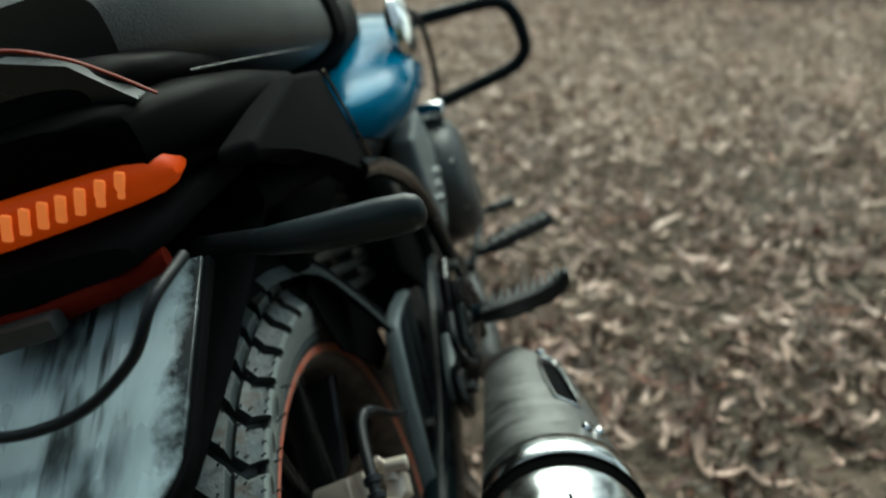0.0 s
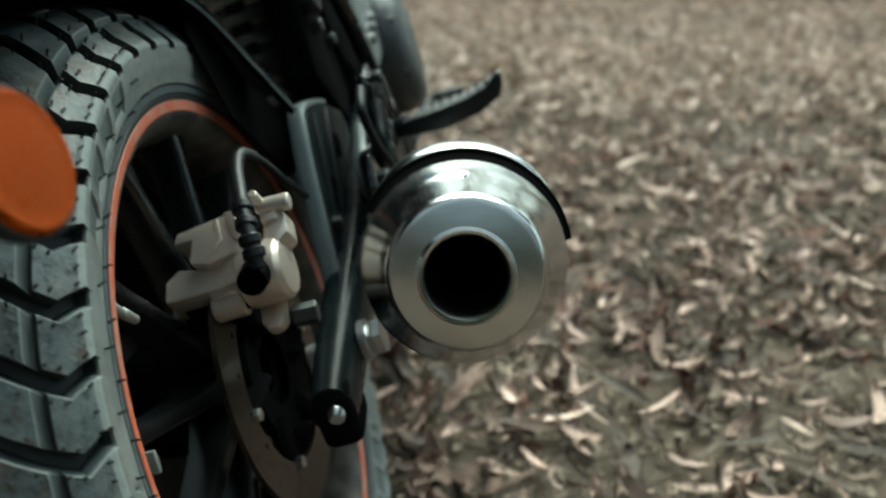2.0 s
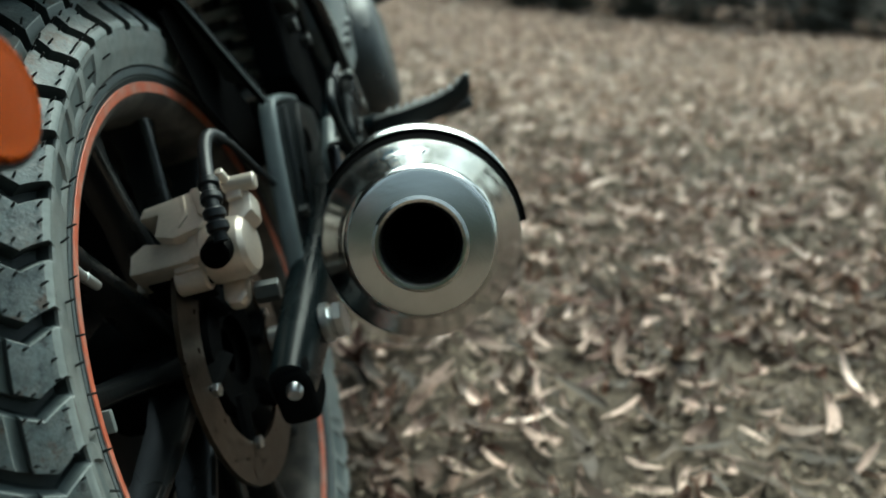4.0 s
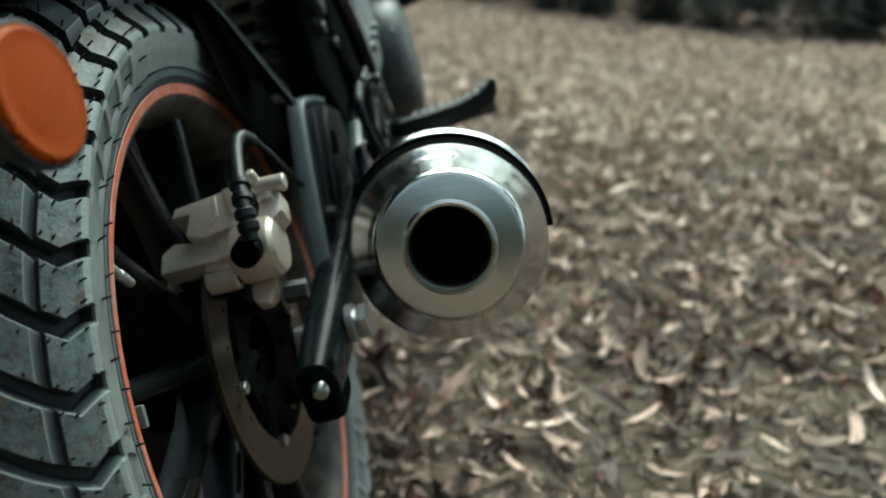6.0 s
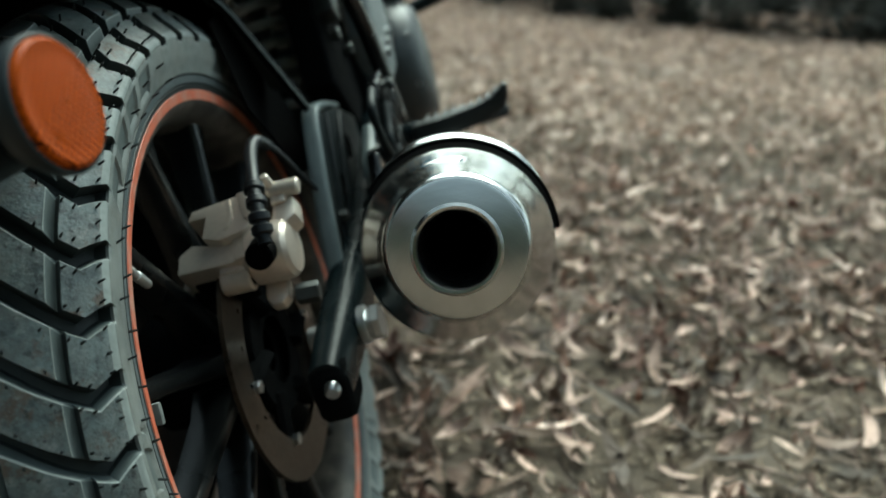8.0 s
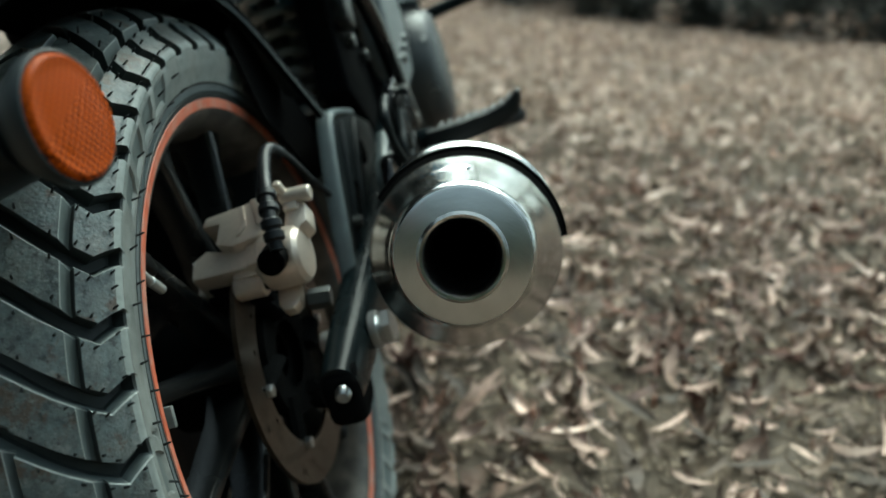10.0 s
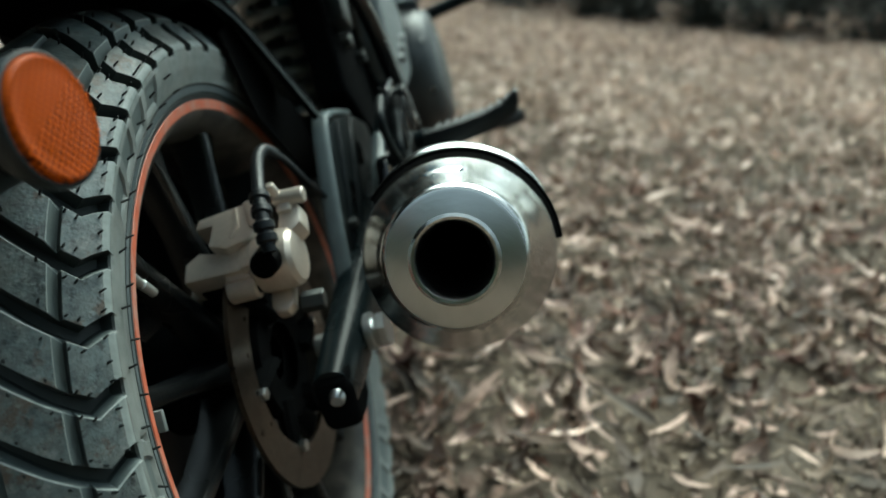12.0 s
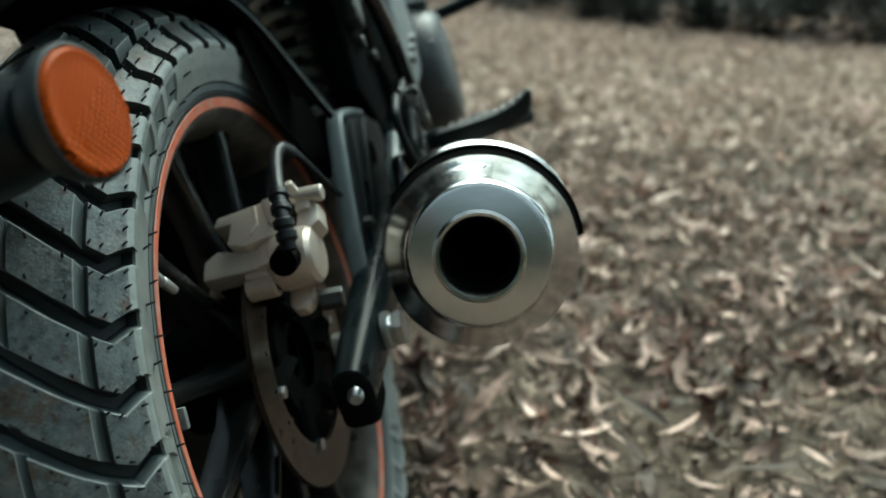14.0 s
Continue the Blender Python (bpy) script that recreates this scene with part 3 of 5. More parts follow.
def shrub(x, y):
    ob = new("shrub")
    ob.matrix_world = pose(x, y, 0, 0, 0, rng.uniform(0, 360))
    tagged(ob, "low dark green shrub at the edge of the clearing", "shrub", group="shrubs along the clearing")
    bm = B()
    for k in range(7):
        a = rng.uniform(0, 6.28)
        e = rng.uniform(0.15, 0.45)
        top = (e * math.cos(a), e * math.sin(a), rng.uniform(0.35, 0.75))
        tube(bm, [(0.03 * math.cos(a), 0.03 * math.sin(a), 0.0), (0.5 * top[0], 0.5 * top[1], 0.6 * top[2]), top], 0.009, 5, 3, 0.003)
    part("stem", bm, BARK, ob)
    n = 2600
    cl = rng.normal(0, 1, (16, 3)) * (0.30, 0.22, 0.20) + (0, 0.18, 0.36)
    c = cl[rng.integers(0, 16, n)] + rng.normal(0, 0.095, (n, 3))
    c[:, 2] = np.abs(c[:, 2]) + 0.02
    h = rng.normal(0, 1, (n, 3))
    h /= np.linalg.norm(h, axis=1)[:, None]
    s = np.cross(h, rng.normal(0, 1, (n, 3)))
    s /= np.linalg.norm(s, axis=1)[:, None]
    L = rng.uniform(0.02, 0.045, n)[:, None]
    co = np.stack([c - h * L, c + s * L * 0.45, c + h * L, c - s * L * 0.45], 1).reshape(-1, 3)
    co[:, 2] = np.maximum(co[:, 2], 0.0)
    grid_object("foliage", co, np.arange(4 * n).reshape(-1, 4), SHRUB, ob, "small dark leaves", 180)
    return ob


for sx, sy in verge():
    shrub(sx, sy)

# ---------------------------------------------------------------- motorcycle
LEAN = 18.31
bike = tagged(new("motorcycle"), "blue and black motorcycle leaning on leaf-strewn ground, orange-striped rims, steel muffler", "motorcycle")
bike.matrix_world = pose(0, 0, 0.2893, 0, -LEAN, 0)
RIGHT = axis_matrix((0, 0, 0), (1, 0, 0), (0, 0, 1))

# ---- rear wheel
R0, CROWN, PITCHES = 0.3135, 0.0745, 47


GROOVE = ([0, 0.028, 0.0475, 0.0605, 0.069, 0.08], [-8.4, -4.2, -0.9, 1.0, -0.9, -2.2])


# a sipe's floor slopes down towards the tyre's shoulder and ends at a steep wall
SIPE_AT = np.array([-0.0027, -0.0023, -0.0012, 0, 0.0008, 0.0015, 0.0021, 0.0026, 0.0028])
SIPE_CUT = [0, 0.08, 0.22, 0.36, 0.46, 0.54, 0.56, 0.02, 0]


def build_tyre(parent):
    """The grid's rows follow the chevron grooves, so that their edges stay crisp."""
    pitch = 360.0 / PITCHES
    edge = [-0.160, -0.155, -0.140, -0.060, 0.030, 0.075, 0.108, 0.138, 0.149, 0.160]
    q = np.concatenate([edge, np.linspace(0.160, 0.840, 15)[1:-1]])
    cut_q = np.concatenate([[0, 0.10, 1, 1, 1, 0.84, 0.46, 0.10, 0.04, 0], np.zeros(13)])
    nq = len(q)
    marks = np.concatenate([c + SIPE_AT for c in (0.0185, 0.0512)])
    half = np.sort(np.concatenate([[0, 0.004, 0.009, 0.0125, 0.0265, 0.031, 0.036, 0.041, 0.0570, 0.0595, 0.0605, 0.0615, 0.0640, 0.0665, 0.0676, 0.068], marks]))
    tx = np.concatenate([-half[:0:-1], half])
    tr = R0 - CROWN * (1 - np.sqrt(1 - (tx / CROWN) ** 2))
    w = np.array([0.06, 0.085, 0.11, 0.17, 0.23, 0.29, 0.345, 0.385, 0.41, 0.48, 0.56, 0.63, 0.685, 0.70, 0.725, 0.745, 0.80, 0.86, 0.875, 0.895, 0.915, 0.96, 1.0])
    sx = np.interp(w, [0, 0.15, 0.4, 0.6, 0.72, 0.85, 0.93, 1.0], [0.068, 0.0674, 0.0646, 0.0613, 0.0592, 0.0578, 0.0568, 0.0556])
    sr = np.interp(w, [0, 0.15, 0.4, 0.6, 0.72, 0.85, 0.93, 1.0], [0.2694, 0.2640, 0.2530, 0.2455, 0.2395, 0.2345, 0.2310, 0.2284])
    sx = sx - 0.0012 * (np.abs(w - 0.725) < 0.01) - 0.0012 * (np.abs(w - 0.895) < 0.01)
    x = np.concatenate([-sx[::-1], tx, sx])
    r = np.concatenate([sr[::-1], tr, sr])
    wall = np.concatenate([w[::-1], np.zeros(len(tx)), w])
    k, j = np.divmod(np.arange(PITCHES * nq), nq)
    turn = 57.6 + (k + q[j]) * pitch
    shift = np.interp(np.abs(x), *GROOVE)
    PH = turn[:, None] + shift[None]
    X = np.broadcast_to(x, PH.shape).copy()
    ax = np.abs(X)
    chevron = np.broadcast_to(cut_q[j][:, None], PH.shape) * np.clip((ax - 0.001) / 0.006, 0.15, 1)
    across = np.interp(ax - 0.0512, SIPE_AT, SIPE_CUT)
    inner = np.interp(ax - 0.0185, SIPE_AT, SIPE_CUT) * (k % 2 == 0)[:, None]
    Wl = np.broadcast_to(wall, PH.shape)
    depth = 0.0115 * np.maximum(chevron, np.maximum(across, inner)) * np.where(Wl > 0, np.clip(1 - Wl / 0.12, 0, 1), 1)
    f = np.broadcast_to(q[j][:, None], PH.shape)
    lean = -0.0004 * (2 * f - 1) * np.exp(-((ax - 0.0503) / 0.008) ** 2) * np.clip((f - 0.05) * 8, 0, 1) * np.clip((0.95 - f) * 8, 0, 1)
    X = X + np.sign(X) * np.where(Wl > 0, 0, lean)
    nx = np.clip(X / CROWN, -1, 1)
    nr = np.sqrt(np.maximum(0, 1 - nx ** 2))
    pad = (np.abs(Wl - 0.385) < 0.19) & (np.abs(f - 0.5) < 0.40) & ((PH % 360 - 41) % 60 > 30)
    Rr = np.where(Wl > 0, np.broadcast_to(r, PH.shape), R0 - CROWN * (1 - nr))
    X2 = X - depth * nx + np.where(pad, -0.0018 * np.sign(X), 0)
    R2 = Rr - depth * nr
    A = np.radians(PH)
    co = np.stack([X2, -R2 * np.sin(A), R2 * np.cos(A)], -1).reshape(-1, 3)
    i = np.arange(X.size).reshape(X.shape)
    n = np.roll(i, -1, axis=0)
    faces = np.stack([i[:, :-1], i[:, 1:], n[:, 1:], n[:, :-1]], -1).reshape(-1, 4)
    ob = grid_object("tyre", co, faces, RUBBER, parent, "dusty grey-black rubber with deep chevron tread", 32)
    for extra in (SIDEWALL, GROOVE_RUBBER, GROOVE_RUBBER, SIPE_RUBBER, EDGE_GLINT, BEAD_RUBBER):
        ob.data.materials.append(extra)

    def column(test):
        return np.broadcast_to(test, (len(turn), len(x) - 1)).ravel()
    wm, xm = 0.5 * (wall[:-1] + wall[1:]), 0.5 * (np.abs(x[:-1]) + np.abs(x[1:]))
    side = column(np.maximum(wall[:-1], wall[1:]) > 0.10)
    lines = column((np.abs(wm - 0.7225) < 0.024) | (wm > 0.87))
    bead = column((wm > 0.745) & (wm < 0.87))
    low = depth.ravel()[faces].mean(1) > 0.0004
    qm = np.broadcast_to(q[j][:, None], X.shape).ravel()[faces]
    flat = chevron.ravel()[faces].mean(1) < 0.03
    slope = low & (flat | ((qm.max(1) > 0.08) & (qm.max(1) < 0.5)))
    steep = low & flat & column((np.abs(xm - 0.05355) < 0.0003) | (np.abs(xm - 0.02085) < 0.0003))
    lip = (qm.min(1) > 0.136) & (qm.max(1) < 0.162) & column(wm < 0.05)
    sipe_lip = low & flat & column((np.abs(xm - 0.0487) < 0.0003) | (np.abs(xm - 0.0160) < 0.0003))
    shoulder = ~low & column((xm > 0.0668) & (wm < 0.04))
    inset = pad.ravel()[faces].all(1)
    # lit and shaded rubbers go on by face, so grooves carry painted light
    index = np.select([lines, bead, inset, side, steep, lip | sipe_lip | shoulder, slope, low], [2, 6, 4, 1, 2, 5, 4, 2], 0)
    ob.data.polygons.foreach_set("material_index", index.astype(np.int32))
    return ob


def build_nubs(parent):
    bm = B()
    pitch = 360.0 / PITCHES
    spots = [(x, f) for f in (0.215, 0.79) for x in (0.0655, 0.0585, 0.0545, 0.0452)] + [(0.0655, 0.5), (0.0300, 0.79), (0.0300, 0.215)]
    for k in range(-7, 12):
        for x, f in spots:
            ph = radians(57.6 + (k + f) * pitch + float(np.interp(x, *GROOVE)) + rng.uniform(-0.35, 0.35))
            r = R0 - CROWN * (1 - math.sqrt(1 - (x / CROWN) ** 2))
            nx = x / CROWN
            nr = math.sqrt(1 - nx * nx)
            p = Vector((x, -r * math.sin(ph), r * math.cos(ph)))
            d = Vector((nx + 0.25, -nr * math.sin(ph), nr * math.cos(ph) + 0.15)) + Vector(rng.uniform(-0.25, 0.25, 3))
            rod(bm, p, p + d.normalized() * rng.uniform(0.0034, 0.0052), 0.0008, 5, 0.0006)
        for f, r, x in ((0.1, 0.2400, 0.0595), (0.62, 0.2545, 0.0652)):
            ph = radians(57.6 + (k + f) * pitch)
            p = Vector((x, -r * math.sin(ph), r * math.cos(ph)))
            rod(bm, p, p + Vector((0.8, -0.25 * math.sin(ph), 0.25 * math.cos(ph) + rng.uniform(-0.1, 0.2))).normalized() * 0.0068, 0.0008, 5, 0.0006)
    ob = part("moulding_flash", bm, PEG_RUBBER, parent, "thin rubber moulding whiskers")
    ob["kind"] = "stuff"


def build_wheel():
    bm = B()
    prof = [(-0.0535, 0.2345), (-0.0553, 0.2279), (-0.0526, 0.2188), (-0.0505, 0.2150), (-0.040, 0.2080), (-0.020, 0.2030), (0.020, 0.2030), (0.040, 0.2080),
            (0.0505, 0.2150), (0.0526, 0.2188), (0.0553, 0.2279), (0.0535, 0.2345), (0.045, 0.2250), (0.020, 0.2120), (-0.020, 0.2120), (-0.045, 0.2250), (-0.0535, 0.2345)]
    lathe(bm, prof, RIGHT, 120)
    wheel = part("rear_wheel", bm, RIM, bike, "black cast wheel with an orange rim stripe")
    build_tyre(wheel)
    build_nubs(wheel)
    bm = B()
    lathe(bm, [(0.0528, 0.2200), (0.0537, 0.2202), (0.0546, 0.2235), (0.0558, 0.2274), (0.0553, 0.2279)], RIGHT, 160)
    part("rim_stripe", bm, TAPE, wheel, "orange reflective rim tape")
    bm = B()
    lathe(bm, [(-0.060, 0.02), (-0.060, 0.040), (-0.045, 0.050), (0.025, 0.054), (0.042, 0.050), (0.047, 0.044), (0.047, 0.02)], RIGHT, 48)
    part("hub", bm, MATTE, wheel)
    for k in range(12):
        a = radians(30 * k + 8)
        out = Vector((0, -math.sin(a), math.cos(a)))
        t = Vector((1, 0, 0)).cross(out)
        secs = []
        for r, hw, x0, x1 in ((0.044, 0.0105, -0.004, 0.034), (0.085, 0.0080, 0.004, 0.035), (0.140, 0.0068, 0.008, 0.034), (0.185, 0.0072, 0.004, 0.033), (0.2060, 0.0125, -0.004, 0.034)):
            c = out * r
            secs.append([c + t * hw + Vector((x0, 0, 0)), c + t * hw + Vector((x1 - 0.006, 0, 0)), c + t * (hw - 0.0016) + Vector((x1 - 0.0015, 0, 0)), c + t * (hw - 0.004) + Vector((x1, 0, 0)),
                         c - t * (hw - 0.004) + Vector((x1, 0, 0)), c - t * (hw - 0.0016) + Vector((x1 - 0.0015, 0, 0)), c - t * hw + Vector((x1 - 0.006, 0, 0)), c - t * hw + Vector((x0, 0, 0))])
        bm = B()
        loft(bm, secs)
        part("spoke", bm, SPOKE, wheel)
    a = radians(44.5)
    out = Vector((0, -math.sin(a), math.cos(a)))
    bm = B()
    rod(bm, Vector((0.040, 0, 0)) + out * 0.2075, Vector((0.0385, 0, 0)) + out * 0.190, 0.0036, 12, 0.0030, 0.0006)
    rod(bm, Vector((0.0385, 0, 0)) + out * 0.191, Vector((0.0375, 0, 0)) + out * 0.173, 0.0038, 12, 0.0034, 0.001)
    part("valve_stem", bm, VALVE, wheel, "bright metal valve stem and cap")
    a = radians(71.5)
    bm = B()
    box(bm, (0, 0, 0), (0.018, 0.014, 0.004), (0, 0, 0), 0.0012, 2)
    bm.transform(Matrix(((1, 0, 0, 0.0415), (0, -math.cos(a), -math.sin(a), -0.2040 * math.sin(a)), (0, -math.sin(a), math.cos(a), 0.2040 * math.cos(a)), (0, 0, 0, 1))))
    part("balance_weight", bm, SIDEWALL, wheel, "grey stick-on balance weight")
    bm = B()
    lathe(bm, [(-0.082, 0.03), (-0.082, 0.096), (-0.076, 0.100), (-0.070, 0.096), (-0.066, 0.03)], RIGHT, 60)
    part("rear_sprocket", bm, SPOKE, wheel)
    # brake disc with drilled holes, petal carrier and bolts
    bm = B()
    rings = [0.0785, 0.0840, 0.0875, 0.0930, 0.0965, 0.1020, 0.1055, 0.1135]
    n = 144

    def hole(j, i):
        return (j == 1 and i % 8 in (0,)) or (j == 3 and i % 8 in (3,)) or (j == 5 and i % 8 in (6,))
    for x in (0.0570, 0.0610):
        vs = [[bm.verts.new((x, -r * math.sin(2 * math.pi * i / n), r * math.cos(2 * math.pi * i / n))) for i in range(n)] for r in rings]
        for j in range(len(rings) - 1):
            for i in range(n):
                if not hole(j, i):
                    k = (i + 1) % n
                    bm.faces.new((vs[j][i], vs[j][k], vs[j + 1][k], vs[j + 1][i]))
    lathe(bm, [(0.0570, 0.1135), (0.0610, 0.1135)], RIGHT, n)
    lathe(bm, [(0.0610, 0.0785), (0.0570, 0.0785)], RIGHT, n)
    part("brake_disc", bm, DISC, wheel, "drilled steel disc browned with brake dust")
    for k in range(6):
        bm = B()
        a = radians(60 * k + 10)
        p, q = Vector((0.0555, -0.04 * math.sin(a), 0.04 * math.cos(a))), Vector((0.0550, -0.082 * math.sin(a + 0.25), 0.082 * math.cos(a + 0.25)))
        tube(bm, [p, (p + q) / 2, q], 0.013, 8, 4, 0.010, 0.5)
        part("carrier_arm", bm, MATTE, wheel)
    bm = B()
    lathe(bm, [(0.047, 0.03), (0.047, 0.056), (0.057, 0.054), (0.057, 0.03)], RIGHT, 40)
    part("disc_carrier", bm, MATTE, wheel)
    for k in range(6):
        a = radians(60 * k + 10) + 0.25
        bm = B()
        rod(bm, (0.0600, -0.079 * math.sin(a), 0.079 * math.cos(a)), (0.0655, -0.079 * math.sin(a), 0.079 * math.cos(a)), 0.0055, 6, None, 0.0008)
        part("disc_bolt", bm, ZINC, wheel)
    return wheel


build_wheel()


# ---- swingarm: a tube to the axle end on each side, with a gusset plate on the right
def arm_tube(bm, s):
    secs = []
    for y, z, hw, hh, x in ((-0.080, -0.006, 0.0165, 0.021, 0.117), (-0.03, -0.001, 0.0190, 0.025, 0.117), (0.05, 0.010, 0.021, 0.028, 0.119), (0.18, 0.028, 0.018, 0.029, 0.124), (0.33, 0.052, 0.020, 0.033, 0.118), (0.48, 0.075, 0.022, 0.036, 0.108)):
        secs.append(rounded(s * x, y, z, 2 * hw, 2 * hh, 2.3, 24))
    return loft(bm, secs)


bm = B()
arm_tube(bm, 1)
arm_tube(bm, -1)
box(bm, (0, 0.42, 0.066), (0.19, 0.06, 0.05), (0, 0, 0), 0.008)
swing = part("swingarm", bm, SATIN, bike, "satin black tubular swingarm")
bm = B()
slab(bm, [(-0.090, -0.030), (-0.088, 0.003), (-0.078, 0.013), (-0.050, 0.013), (-0.036, -0.018), (-0.044, -0.035), (-0.078, -0.036)], 0.1030, 0.1325, 0.0095, 5)
part("axle_end_cap", bm, MATTE, swing, "square black end cap")
bm = B()
rod(bm, (0.121, -0.084, -0.003), (0.121, -0.0925, -0.0045), 0.0070, 16, 0.0062, 0.0015)
part("adjuster_bolt", bm, ZINC, swing, "zinc-plated bolt")
bm = B()
slab(bm, [(0.060, 0.020), (0.078, 0.048), (0.099, 0.080), (0.129, 0.122), (0.158, 0.152), (0.190, 0.157), (0.268, 0.145), (0.345, 0.118), (0.345, 0.075), (0.200, 0.036), (0.110, 0.020)], 0.1130, 0.1172, 0.0015, 2)
part("gusset_plate", bm, PRESSED, swing, "pressed gusset plate, darkened for its shade")
bm = B()
run = smooth_path([(0.110, 0.272, 0.146), (0.110, 0.225, 0.157), (0.1105, 0.185, 0.163), (0.1110, 0.158, 0.159), (0.1112, 0.1235, 0.1220), (0.1112, 0.0940, 0.0790), (0.1112, 0.0730, 0.0440), (0.1112, 0.0600, 0.0220)], 5)
secs = []
for i, q in enumerate(run):
    along = (run[min(i + 1, len(run) - 1)] - run[max(i - 1, 0)]).normalized()
    out = Vector((1, 0, 0)).cross(along).normalized()
    ring = [(math.cos(radians(15 * k)), math.sin(radians(15 * k))) for k in range(24)]
    secs.append([q + Vector((0.0085 * math.copysign(abs(c) ** 0.7, c), 0, 0)) + out * (0.0045 * math.copysign(abs(w) ** 0.7, w)) for c, w in ring])
loft(bm, secs)
part("gusset_flange", bm, GUSSET, swing, "rolled edge of the gusset, lightened for the light on it")
for pts, r in (([(0.1165, 0.260, 0.140), (0.118, 0.225, 0.115), (0.118, 0.180, 0.070), (0.1165, 0.160, 0.045)], 0.0055), ([(0.1165, 0.200, 0.150), (0.118, 0.170, 0.120), (0.118, 0.140, 0.080), (0.1165, 0.115, 0.045)], 0.0050)):
    bm = B()
    tube(bm, pts, r, 10, 6, r * 0.8)
    part("gusset_rib", bm, PRESSED, swing)
# Black discs laid on the plate in place of two shaded holes.
for hy, hz, hr in ((0.250, 0.104, 0.014), (0.166, 0.085, 0.012)):
    bm = B()
    lathe(bm, [(0, 0.0001), (0, hr - 0.0015), (0.002, hr), (0.0035, hr - 0.001), (0.0015, hr - 0.004), (0.0015, 0.0001)], axis_matrix((0.1168, hy, hz), (1, 0, 0)), 24)
    part("gusset_hole", bm, SOOT_SHADE, swing, "black disc standing for a dark hole")
bm = B()
rod(bm, (0.117, 0.122, 0.065), (0.126, 0.122, 0.065), 0.006, 6, None, 0.001)
part("gusset_bolt", bm, ALLOY, swing)
bm = B()
rod(bm, (0.088, 0.0, 0.0), (0.150, 0.0, 0.0), 0.0115, 16, None, 0.001)
part("axle_end", bm, ZINC, swing, "zinc-plated axle end")
bm = B()
rod(bm, (0.136, -0.006, 0.006), (0.143, -0.006, 0.006), 0.0165, 24, None, 0.001)
rod(bm, (0.143, -0.006, 0.006), (0.147, -0.006, 0.006), 0.0125, 24)
rod(bm, (0.147, -0.006, 0.006), (0.155, -0.006, 0.006), 0.0155, 6, None, 0.001)
part("axle_nut", bm, ZINC, swing, "zinc-plated nut and washer")


# ---- hugger over the tyre
def build_hugger():
    lip = smooth_path([(0.066, -0.072, 0.334), (0.070, -0.043, 0.330), (0.076, 0.020, 0.318), (0.083, 0.098, 0.280), (0.095, 0.138, 0.224), (0.106, 0.150, 0.188), (0.114, 0.152, 0.168)], 5)
    bm = B()
    secs = []
    for i, q in enumerate(lip):
        f = i / (len(lip) - 1)
        out = Vector((0, q.y, q.z)).normalized()
        rise = 0.030 + 0.035 * f
        arch = [(-1.0, 0.0), (-0.96, 0.35), (-0.75, 0.75), (-0.4, 0.95), (0, 1.0), (0.4, 0.95), (0.75, 0.75), (0.96, 0.35), (1.0, 0.0)]
        row = [Vector((q.x * u, q.y, q.z)) + out * (rise * v) for u, v in arch]
        row += [Vector(((q.x - 0.004) * u, q.y, q.z)) + out * (rise * v - 0.003) for u, v in arch[::-1]]
        secs.append(row)
    loft(bm, secs)
    ob = part("rear_hugger", bm, MATTE, bike, "black plastic hugger arched over the tyre")
    bm = B()
    secs = []
    for i, q in enumerate(lip[8:]):
        f = (i + 8) / (len(lip) - 1)
        out = Vector((0, q.y, q.z)).normalized()
        a = q + Vector((0.003, 0, 0)) + out * 0.001
        b = q + Vector((-0.036 * f, 0, 0)) + out * (0.002 + 0.038 * f)
        c = a.lerp(b, 0.5) + out * (0.001 + 0.005 * f) + Vector((0.004 * f, 0, 0))
        secs.append([a, c, b, b - out * 0.005, c - out * 0.006, a - out * 0.005])
    loft(bm, secs)
    part("hugger_lip", bm, HUGGER, ob, "dusty rolled edge with its light painted grey")
    # Added black sheet, in place of the deep shade beside the tyre.
    bm = B()
    slab(bm, [(0.082, 0.270), (0.0955, 0.222), (0.105, 0.188), (0.150, 0.148), (0.195, 0.100), (0.250, 0.090), (0.240, 0.163), (0.188, 0.212), (0.120, 0.276)], 0.0710, 0.0735, 0.001, 1)
    part("shade_sheet", bm, SOOT_SHADE, ob, "added black sheet standing for the shade beside the tyre")


build_hugger()


